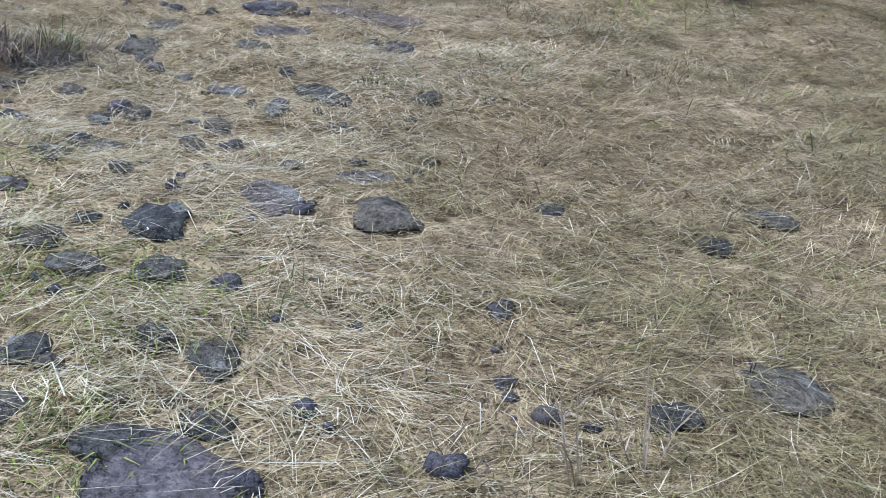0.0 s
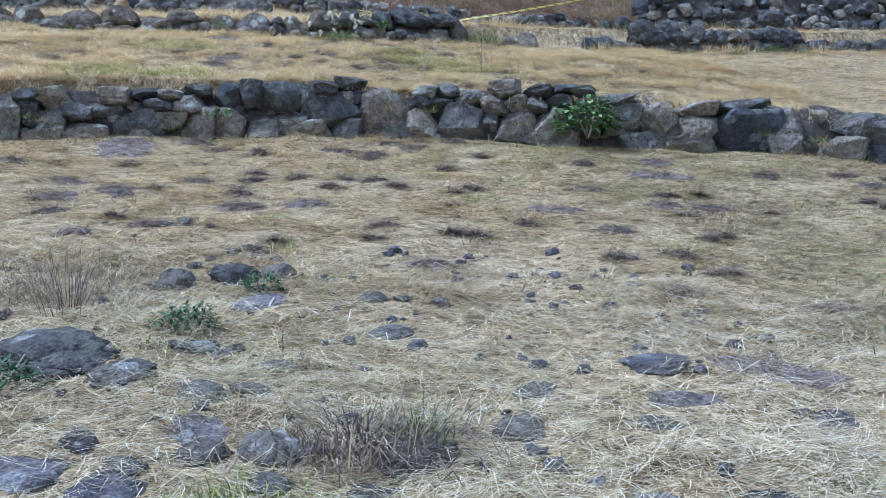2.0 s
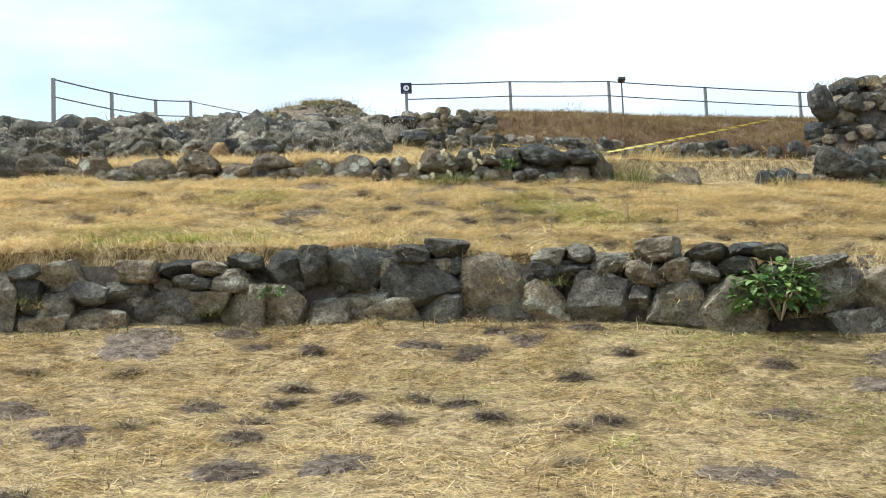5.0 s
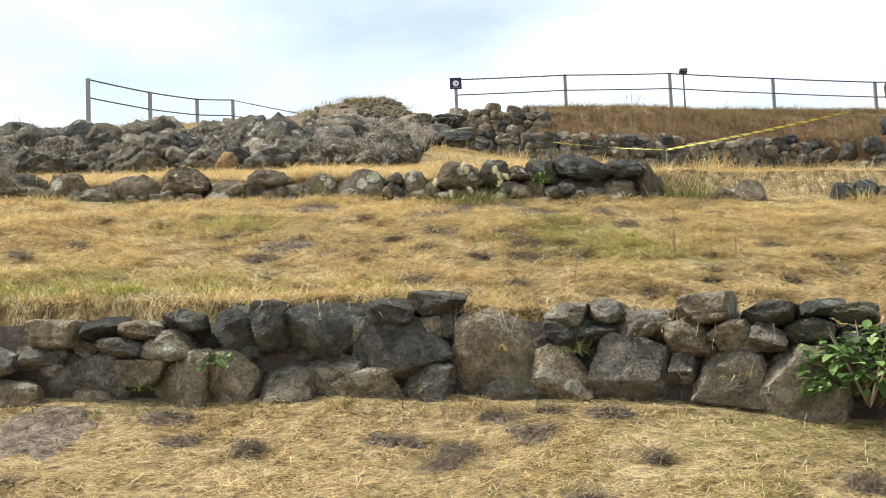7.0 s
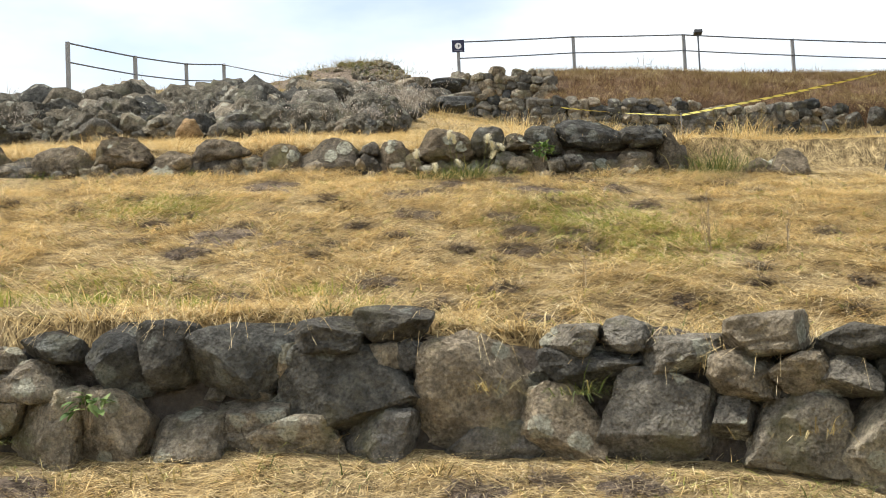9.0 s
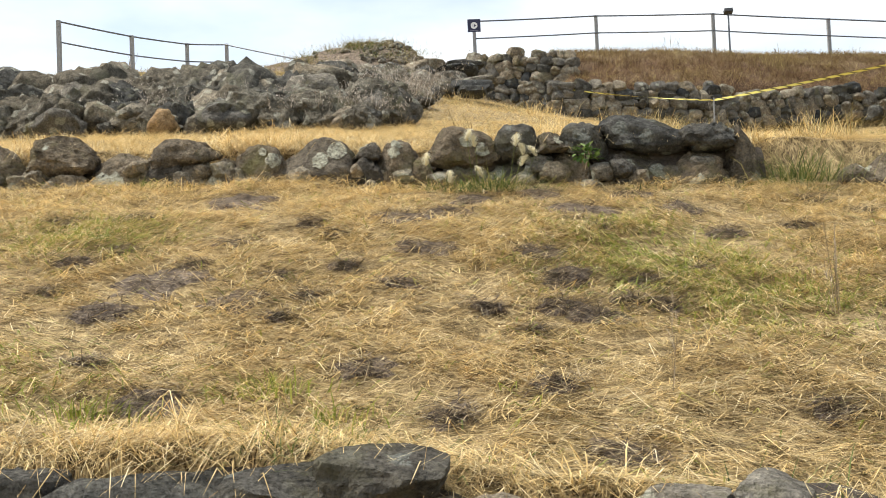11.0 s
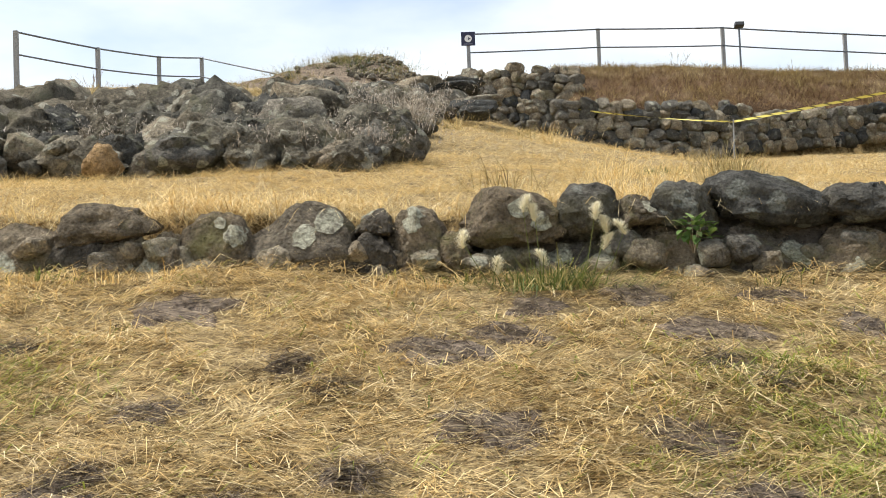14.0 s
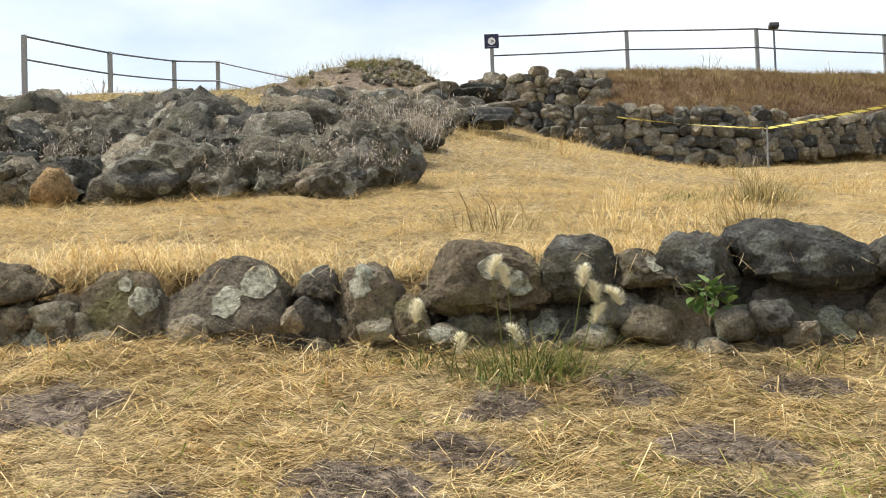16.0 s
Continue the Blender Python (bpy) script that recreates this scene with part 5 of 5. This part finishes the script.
tuft("grass_tuft", -2.04, 4.72, GREENISH, 420, 0.24, 0.11, "bright green grass tuft among dry straw", "grass", 0.5)
tuft("grass_tuft", -1.8, 5.15, DEAD, 1300, 0.5, 0.2, "dark brown tussock of matted dead grass", "grass", 0.5)
tuft("grass_tuft", -1.62, 5.25, TUSSOCK, 260, 0.22, 0.14, "olive tussock beside a flat field stone", "grass", 0.9)
tuft("grass_tuft", -2.62, 3.85, GREENISH, 300, 0.2, 0.16, "bright green grass tuft among dry straw", "grass", 0.5)
tuft("grass_tuft", -0.33, 5.19, TUSSOCK, 260, 0.16, 0.09, "dark green low grass tuft in dry straw", "grass", 0.5)
x, y = from_uv(2.35, UPPER_WALL_V)
tuft("grass_tuft", x, y, TUSSOCK, 480, 0.4, 0.32, "olive tussock at the end of the boulder wall", "grass", 0.8)
x, y = from_uv(1.48, 5.5)
tuft("grass_tuft", x, y, STRAW_BROWN, 420, 0.25, 0.3, "brown tussock of long dry grass", "grass", 1.0)
for x, y, c in ((-4.3, 12.98, 240), (-4.0, 12.85, 160), (-4.75, 12.6, 200), (-5.5, 12.05, 340), (-5.9, 12.0, 300), (-6.3, 11.95, 260), (-5.1, 12.35, 200)):
    tuft("grass_tuft", x, y, GREENISH, c, 0.34, 0.12, "yellow-green grass on top of the stone wall", "grass", 0.9, "grass along the wall top")
for x in np.arange(-6.6, 2.8, 0.33):
    yy = float(lower_wall_y(x)) - 0.1
    tuft("grass_tuft", float(x), yy - 0.04, STRAW_BROWN if rng.random() < 0.5 else TUSSOCK, 70, 0.34, 0.13, "mixed dry and green grass at the wall foot", "grass", 0.5, "grass along the wall foot")

# ---- the sward ----
def bare_mask(x, y):
    """How far each place lies inside a stone: 0 outside, 1 at its middle."""
    m = np.zeros(len(x))
    for bx, by, rw, rd, amount in BARE:
        q = ((x - bx) / rw) ** 2 + ((y - by) / rd) ** 2
        m = np.maximum(m, amount * np.clip(1.25 - q, 0, 1))
    return m


def sward(name, mat, label, count, u_range, v_range, length, width, rise, droop, keep=None, seed=0, swirl=1.0, near=None, simple=False, fall=(0.9, 2.0)):
    """A sheet of grass blades. Places come from the (u, v) frame or, with near, from a wedge seen from below."""
    r = np.random.default_rng(seed)
    if near:
        x, y = r.uniform(*u_range, count), r.uniform(*v_range, count)
    else:
        x, y = from_uv(r.uniform(*u_range, count), r.uniform(*v_range, count))
    ok = np.ones(count, bool) if keep is None else keep(x, y, r)
    ok &= r.uniform(0, 1, count) > bare_mask(x, y) * 1.5 - 0.12
    hollows = value_noise(x * 2.9, y * 2.9, 41) * 0.4 + value_noise(x * 6.5, y * 6.5, 42) * 0.35 + value_noise(x * 13, y * 13, 43) * 0.25
    ok &= r.uniform(0, 1, count) < 0.25 + 0.75 * ramp((hollows - 0.27) / 0.16)
    x, y = x[ok], y[ok]
    n = len(x)
    lie = swirl * math.pi * (1.6 * value_noise(x * 0.9, y * 0.9, 21) + 1.5 * value_noise(x * 3.4, y * 3.4, 22)) + r.normal(0, 0.9, n)
    L = r.uniform(*length, n)
    deep = value_noise(x * 2.3, y * 2.3, 31)
    z = land(x, y) - 0.012 + 0.05 * deep * r.uniform(0, 1, n)
    up = np.abs(r.normal(rise, 0.12, n))
    me = strips(name, mat, np.stack([x, y, z], -1), lie, L, r.uniform(*width, n), up, up * r.uniform(*fall, n) + r.normal(droop, 0.12, n), 0.25, simple, r.normal(0, 1.15, n))
    return tagged(new(name, me), label, "grass", kind="stuff")


def below_wall(x, y, r):
    wedge = np.abs(x + 0.25 * y - 0.2) < 1.2 + 0.46 * y
    return (y < lower_wall_y(x) - 0.03) & wedge


def left_part(x, y, r):
    edge = 0.45 - 0.07 * y + 1.2 * (value_noise(x * 0.7, y * 0.7, 3) - 0.5)
    return below_wall(x, y, r) & (r.uniform(0, 1, len(x)) < 0.1 + 0.9 * ramp((edge - x) / 1.2 + 0.5))


def right_part(x, y, r):
    edge = 0.45 - 0.07 * y + 1.2 * (value_noise(x * 0.7, y * 0.7, 3) - 0.5)
    return below_wall(x, y, r) & (r.uniform(0, 1, len(x)) < 0.1 + 0.9 * ramp((x - edge) / 1.2 + 0.5))


def below_wall_left(x, y, r):
    return below_wall(x, y, r) & (r.uniform(0, 1, len(x)) < 1 - 0.8 * ramp((x + 1.4 * ramp((y - 7.2) / 2.6) + 1.6 * (value_noise(x * 0.6, y * 0.9, 8) - 0.5)) / 1.0 + 0.5))


def below_wall_right(x, y, r):
    return below_wall(x, y, r) & (r.uniform(0, 1, len(x)) < ramp((x + 1.4 * ramp((y - 7.2) / 2.6) + 1.6 * (value_noise(x * 0.6, y * 0.9, 8) - 0.5)) / 1.0 + 0.5))


def green_spots(spots, base=0.015):
    def keep(x, y, r):
        p = np.full(len(x), base)
        for sx, sy, sr, amount in spots:
            p = np.maximum(p, amount * np.exp(-((x - sx) ** 2 + (y - sy) ** 2) / sr ** 2))
        return r.uniform(0, 1, len(x)) < p
    return keep


def terrace(x, y, r):
    u, v = to_uv(x, y)
    return (y > lower_wall_y(x) + 0.22) & (v < UPPER_WALL_V - 0.05)


def terrace_and(k):
    return lambda x, y, r: terrace(x, y, r) & k(x, y, r)


def upper_grass(x, y, r):
    u, v = to_uv(x, y)
    return (v > UPPER_WALL_V + 0.15) & (u > rubble_edge(v) - 0.15) & (v < bank_v(u) - 0.15) | (v > UPPER_WALL_V + 0.15) & (v < 8.3)


def heath(x, y, r):
    u, v = to_uv(x, y)
    w = v - bank_v(u)
    return (w > 0.1) & (w < 7) & (r.uniform(0, 1, len(x)) < 0.25 + 0.75 * (1 - ramp((w - 2.6) / 2)))


def heath_top(x, y, r):
    u, v = to_uv(x, y)
    w = v - bank_v(u)
    return (w > 0.5) & (r.uniform(0, 1, len(x)) < 0.25 + 0.75 * ramp((w - 1.6) / 2))


# small bare patches all over the two meadows
def scatter_patches(count, place, wide):
    tries = 0
    while count and tries < 4000:
        tries += 1
        x, y = place()
        w = rng.uniform(*wide)
        if min(math.hypot(x - p[0], y - p[1]) - 0.75 * max(p[2], p[3]) for p in PATCHES) < 0.75 * w or y > float(lower_wall_y(x)) - 0.4 and y < float(lower_wall_y(x)) + 0.9:
            continue
        dead_patch(x, y, w, w * rng.uniform(0.7, 1.1), rng.uniform(0.2, 0.5))
        count -= 1


scatter_patches(64, lambda: (rng.uniform(-6.0, 2.4), rng.uniform(7.2, 11.7)), (0.06, 0.22))
scatter_patches(44, lambda: from_uv(rng.uniform(-3.5, 4.0), rng.uniform(-0.5, 3.8)), (0.08, 0.2))

# small stones and clods between the field stones
r = np.random.default_rng(55)
clod = stone_shape(301, 2.2, 0.6, 3, 2)
clod.verts.ensure_lookup_table()
cv = np.array([v.co for v in clod.verts])
cf = np.array([[v.index for v in f.verts] for f in clod.faces])
clod.free()
n = 560
x = r.uniform(-4.2, 0.6, n)
y = r.uniform(2.2, 8.2, n)
ok = (x < 0.55 - 0.16 * y + 0.9 * (value_noise(x * 1.5, y * 1.5, 51) - 0.4)) & (value_noise(x * 1.1, y * 1.1, 52) > 0.35)
x, y = x[ok], y[ok]
n = len(x)
size = 0.03 + 0.07 * r.uniform(0, 1, n) ** 2.5
a = r.uniform(0, 2 * math.pi, n)
local = cv[None] * size[:, None, None]
turned = np.stack([local[..., 0] * np.cos(a)[:, None] - local[..., 1] * np.sin(a)[:, None], local[..., 0] * np.sin(a)[:, None] + local[..., 1] * np.cos(a)[:, None], local[..., 2] * 0.7], -1)
turned += np.stack([x, y, land(x, y) + 0.02 * size], -1)[:, None]
faces = (cf[None] + (np.arange(n) * len(cv))[:, None, None]).reshape(-1, 3)
tagged(new("clods", mesh_of("clods", turned.reshape(-1, 3), faces, ROCK_FIELD, True)), "small dark stones and clods scattered in straw", "stones", kind="stuff")

# low tufts that break up the straw
def low_tufts(count, xs, ys, mats, size, length, label):
    """A scatter of low tufts, joined into one mass for each kind of grass."""
    for mat in dict.fromkeys(mats):
        k = max(1, round(count * mats.count(mat) / len(mats)))
        each = 150
        cx, cy = np.repeat(nrng.uniform(*xs, k), each), np.repeat(nrng.uniform(*ys, k), each)
        wide, tall = np.repeat(size * nrng.uniform(0.6, 1.3, k), each), np.repeat(length * nrng.uniform(0.7, 1.3, k), each)
        n = k * each
        a, q = nrng.uniform(0, 2 * math.pi, n), np.abs(nrng.normal(0, 0.5, n)) * wide
        x, y = cx + q * np.cos(a), cy + q * np.sin(a)
        rise = np.clip(nrng.normal(0.38, 0.3, n), 0.15, 1.5)
        me = strips("low_tufts", mat, on_ground(x, y, -0.02), a + nrng.normal(0, 0.6, n), tall * nrng.uniform(0.5, 1.1, n), nrng.uniform(0.003, 0.006, n), rise, nrng.uniform(0.2, 1.1, n))
        tagged(new("low_tufts", me), label, "grass", kind="stuff")


low_tufts(26, (-1.7, -0.45), (2.45, 3.5), (GREENISH, GREENISH, TUSSOCK), 0.3, 0.11, "low green grass between flat field stones")
low_tufts(16, (-3.1, -1.7), (3.6, 6.2), (DEAD, TUSSOCK, RUSSET), 0.4, 0.13, "dark matted tuft between field stones")
low_tufts(64, (-0.2, 1.9), (2.4, 6.5), (TUSSOCK, RUSSET, STRAW_BROWN, DEAD), 0.45, 0.12, "low olive and brown grass in the straw")
low_tufts(34, (-1.0, 3.0), (6.5, 11.5), (TUSSOCK, RUSSET, GREENISH), 0.6, 0.14, "low olive and brown grass in the straw")
low_tufts(26, (-6.0, -1.0), (7.0, 11.3), (DEAD, RUSSET, GREENISH), 0.35, 0.12, "small brown tuft in golden straw")
low_tufts(22, (-2.5, -1.2), (3.1, 4.4), (DEAD, GREENISH, TUSSOCK), 0.34, 0.1, "dark and green grass between field stones")
for k in range(14):
    x = rng.uniform(-6.6, 2.0)
    y = float(lower_wall_y(x)) + 0.0
    tuft("grass_tuft", x, y, rng.choice((STRAW_BROWN, TUSSOCK, STRAW_BROWN)), 60, 0.14, 0.15, "dry weed in a joint of the stone wall", "grass", 0.5, "weeds in the wall", ground_at(x, y - 0.2) + rng.uniform(0.05, 0.36))

# tufts along the tops of the walls and on the stone pile
for k in range(34):
    x = rng.uniform(-6.6, 2.4)
    y = float(lower_wall_y(x)) + rng.uniform(0.3, 0.55)
    tuft("grass_tuft", x, y, STRAW if rng.random() < 0.7 else TUSSOCK, 110, 0.3, 0.14, "dry straw tuft on the wall top", "grass", 0.5, "grass along the wall top")
for k in range(22):
    u = rng.uniform(-4.4, 2.2)
    x, y = from_uv(u, UPPER_WALL_V + rng.uniform(0.3, 0.6))
    tuft("grass_tuft", x, y, STRAW, 130, 0.3, 0.2, "dry straw tuft above the boulders", "grass", 0.6, "grass above the boulders")
for k in range(16):
    u = rng.uniform(-4.4, 2.4)
    x, y = from_uv(u, UPPER_WALL_V - rng.uniform(0.14, 0.28))
    tuft("grass_tuft", x, y, STRAW if rng.random() < 0.5 else TUSSOCK, 80, 0.25, 0.10, "dry grass at the foot of the boulders", "grass", 0.8, "grass at the foot of the boulders")
for k in range(12):
    u = rng.uniform(12.0, 17.5)
    x, y = from_uv(u, rng.uniform(20.9, 22.0))
    tuft("grass_tuft", x, y, STRAW_BROWN, 120, 0.5, 0.3, "dry grass on top of the stone pile", "grass", 1.0, "grass on the stone pile", ground_at(x, y) + 2.45)

# grass on the stone mound
for k in range(44):
    x, y, z = mound_at(rng.gauss(-1.6, 0.9), rng.uniform(22.4, 25.0))
    tuft("grass_tuft", x, y, STRAW_BROWN if rng.random() < 0.6 else TUSSOCK, 110, 0.6, 0.26, "dry grass on the stone mound", "grass", 0.7, "grass on the mound", z)
# tufts of taller grass on the upper slope
for k in range(46):
    u, v = rng.uniform(0.2, 7.5), rng.uniform(5.0, 18.0)
    if u < float(rubble_edge(v)) + 0.1:
        continue
    x, y = from_uv(u, v)
    tuft("grass_tuft", x, y, STRAW if rng.random() < 0.6 else STRAW_BROWN, 150, 0.5, 0.3, "soft golden grass tuft on the upper slope", "grass", 0.9, "tufts on the upper slope")
for u, v, c, l in ((2.36, 8.6, 160, 0.2), (1.65, 8.4, 200, 0.11), (1.9, 8.9, 160, 0.11), (4.1, 7.2, 160, 0.2)):
    x, y = from_uv(u, v)
    tuft("grass_tuft", x, y, TUSSOCK, c, 0.42, l, "olive green tussock on the golden slope", "grass", 0.9)
for k in range(14):
    u = rng.uniform(3.8, 7.4)
    x, y = from_uv(u, UPPER_WALL_V - rng.uniform(0.12, 0.3))
    tuft("grass_tuft", x, y, STRAW if rng.random() < 0.6 else TUSSOCK, 110, 0.3, 0.2, "dry grass among low dark stones", "grass", 0.9, "grass among low stones")

# straw hanging over the faces of the terrace walls
def draped(name, line, into, count, label, seed):
    """line: places along a wall's face; into: unit vector pointing into the slope."""
    r = np.random.default_rng(seed)
    line, into = np.asarray(line), np.asarray(into)
    at = line[r.integers(0, len(line), count)] + r.normal(0, 0.05, (count, 2))
    keep = r.uniform(0, 1, count) < 0.1 + 0.9 * ramp((value_noise(at[:, 0] * 2.6, at[:, 1] * 2.6, 61) - 0.38) / 0.25)
    at = at[keep]
    n = len(at)
    back = r.uniform(0.22, 0.46, n)
    place = at + into * back[:, None]
    lip = at + into * 0.5
    z = np.maximum(land(place[:, 0], place[:, 1]), land(lip[:, 0], lip[:, 1]) - 0.08) + r.uniform(0.0, 0.06, n)
    head = math.atan2(-into[1], -into[0]) + r.normal(0, 0.75, n)
    up = np.abs(r.normal(0.3, 0.2, n))
    me = strips(name, STRAW, np.concatenate([place, z[:, None]], 1), head, r.uniform(0.14, 0.36, n), r.uniform(0.0016, 0.0034, n), up, up + r.uniform(0.1, 0.85, n), 0.3, False, r.normal(0, 0.5, n))
    return tagged(new(name, me), label, "grass", kind="stuff")


dx = np.arange(-7.4, 3.2, 0.05)
draped("hanging_straw", np.stack([dx, lower_wall_y(dx)], -1), (0.0, 1.0), 5500, "dry straw hanging over the top of the stone wall", 81)
du = np.arange(-5.0, 2.0, 0.05)
draped("hanging_straw", np.stack(from_uv(du, np.full(len(du), UPPER_WALL_V)), -1), (-SU, CU), 8000, "dry straw hanging over the boulders", 82)

x, y = from_uv(2.36, 8.62)
tuft("grass_tuft", x, y, STRAW_BROWN, 700, 0.42, 0.3, "bushy brown tussock of dry grass on the slope", "grass", 0.95)

# matted dead blades over the bare patches
r = np.random.default_rng(77)
pick = r.integers(0, len(PATCHES), 240 * len(PATCHES))
area = np.array(PATCHES)[pick]
px, py = area[:, 0] + r.normal(0, 0.26, len(pick)) * area[:, 2], area[:, 1] + r.normal(0, 0.26, len(pick)) * area[:, 3]
n = len(px)
tagged(new("dead_grass", strips("dead_grass", DEAD, np.stack([px, py, land(px, py) + r.uniform(0, 0.03, n)], -1), r.uniform(0, 2 * math.pi, n), r.uniform(0.05, 0.18, n), r.uniform(0.002, 0.005, n), np.abs(r.normal(0.1, 0.12, n)), r.normal(0.2, 0.2, n))), "dark matted dead grass over bare patches", "grass", kind="stuff")
sward("straw_mat", STRAW_PALE, "bleached straw lying flat over the lower meadow", 180000, (-4.6, 3.4), (1.8, 7.5), (0.10, 0.32), (0.0013, 0.0034), 0.06, 0.08, left_part, 1, 1.0, True)
sward("straw_mat", STRAW_BROWN, "ochre dry grass over the lower meadow", 185000, (-4.6, 3.4), (1.8, 7.5), (0.08, 0.28), (0.0012, 0.0032), 0.16, 0.1, right_part, 2, 1.0, True)
sward("straw_mat", STRAW, "golden straw lying flat below the terrace wall", 185000, (-7.5, 4.2), (6.8, 12.4), (0.10, 0.32), (0.0018, 0.0045), 0.09, 0.08, below_wall_left, 3, 1.0, True, True)
sward("straw_mat", STRAW_BROWN, "olive brown grass below the terrace wall", 125000, (-4, 4.4), (6.8, 12.4), (0.08, 0.28), (0.0018, 0.0045), 0.16, 0.08, below_wall_right, 13, 1.0, True, True)
sward("green_grass", GREENISH, "thin green grass growing through the straw", 260000, (-6.5, 4.5), (1.7, 12.4), (0.06, 0.16), (0.002, 0.004), 0.35, 0.1, green_spots(((-0.9, 3.05, 0.3, 0.9), (-1.25, 3.2, 0.3, 0.9), (-1.75, 3.85, 0.35, 0.9), (-1.1, 3.4, 0.3, 0.5), (-1.95, 3.4, 0.4, 0.6), (0.9, 3.6, 0.3, 0.25), (-3.0, 10.4, 0.5, 0.4), (-1.9, 11.6, 0.6, 0.6), (-2.4, 11.2, 0.4, 0.4), (-1.0, 10.6, 0.7, 0.3), (0.4, 8.5, 1.2, 0.15), (1.6, 5.2, 0.9, 0.12), (-0.4, 11.6, 1.0, 0.3)), 0.03), 4, 1.0, True)
sward("straw_mat", STRAW, "golden straw lying flat over the upper terrace", 170000, (-5.0, 5.0), (-1.8, 4.3), (0.10, 0.34), (0.0016, 0.0042), 0.13, 0.06, terrace, 5)
sward("green_grass", GREENISH, "green grass patches on the upper terrace", 320000, (-5.5, 5.5), (-2.0, 4.3), (0.07, 0.18), (0.003, 0.0055), 0.4, 0.1, terrace_and(green_spots(((-3.35, 15.0, 0.5, 0.9), (-3.75, 15.6, 0.35, 0.5), (-2.9, 14.6, 0.45, 0.6), (-6.2, 14.4, 0.4, 0.6), (-6.0, 12.2, 0.45, 0.5), (-5.2, 12.6, 0.35, 0.45)), 0.02)), 6)
sward("tall_straw", STRAW, "soft golden grass above the boulder wall", 110000, (-5.5, 5.5), (4.3, 10.5), (0.08, 0.24), (0.0022, 0.0045), 0.3, 0.1, upper_grass, 7, simple=True, fall=(0.2, 1.4))
sward("tall_straw", STRAW, "soft golden grass on the upper slope", 70000, (-1, 15), (10, 27), (0.10, 0.24), (0.005, 0.010), 0.3, 0.1, upper_grass, 8, simple=True, fall=(0.2, 1.2))
sward("loose_straw", STRAW, "loose pale straws lying on the upper terrace", 34000, (-5.0, 5.0), (-1.8, 4.3), (0.08, 0.26), (0.0016, 0.003), 0.05, 0.03, terrace, 15)
sward("loose_straw", STRAW, "loose pale straws lying below the terrace wall", 30000, (-7.5, 4.2), (5.5, 12.4), (0.10, 0.28), (0.002, 0.0036), 0.09, 0.05, below_wall_left, 16, 1.0, True)
sward("olive_grass", STRAW_BROWN, "olive brown grass mixed into the terrace straw", 34000, (0.1, 5.0), (-1.2, 4.2), (0.08, 0.28), (0.002, 0.0045), 0.2, 0.08, terrace, 35, simple=True)
sward("straw_mat", STRAW, "golden straw on the far end of the terrace", 42000, (4.6, 9.5), (-2.5, 4.2), (0.10, 0.28), (0.004, 0.007), 0.12, 0.05, terrace, 25, simple=True)
sward("tall_straw", STRAW, "soft golden grass beside the stone pile", 40000, (5.3, 11), (4.3, 10.5), (0.08, 0.24), (0.004, 0.008), 0.3, 0.1, upper_grass, 27, simple=True, fall=(0.2, 1.4))
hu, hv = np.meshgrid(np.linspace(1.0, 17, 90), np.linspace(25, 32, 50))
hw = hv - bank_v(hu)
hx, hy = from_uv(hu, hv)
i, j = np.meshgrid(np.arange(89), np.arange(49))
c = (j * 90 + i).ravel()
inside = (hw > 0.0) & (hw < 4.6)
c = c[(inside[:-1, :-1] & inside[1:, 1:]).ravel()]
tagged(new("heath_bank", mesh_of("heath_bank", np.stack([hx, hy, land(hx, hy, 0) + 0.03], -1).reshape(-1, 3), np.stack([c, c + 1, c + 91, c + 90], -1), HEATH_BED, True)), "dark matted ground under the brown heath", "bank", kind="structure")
sward("heath", HEATHER, "rusty brown heath on the bank above the wall", 150000, (0.8, 17), (25, 33), (0.10, 0.26), (0.005, 0.011), 0.9, 0.1, heath, 9, simple=True, fall=(0, 0.6))
sward("heath_grass", STRAW_BROWN, "dry grass along the top of the bank", 60000, (0.8, 17), (26, 33), (0.08, 0.24), (0.005, 0.010), 0.8, 0.1, heath_top, 10, simple=True, fall=(0, 0.6))
sward("hill_grass", STRAW_BROWN, "dry grass on the hill behind the rubble", 30000, (-14, 0.5), (14.5, 32), (0.10, 0.24), (0.008, 0.014), 0.6, 0.2, None, 12, simple=True, fall=(0, 0.9))
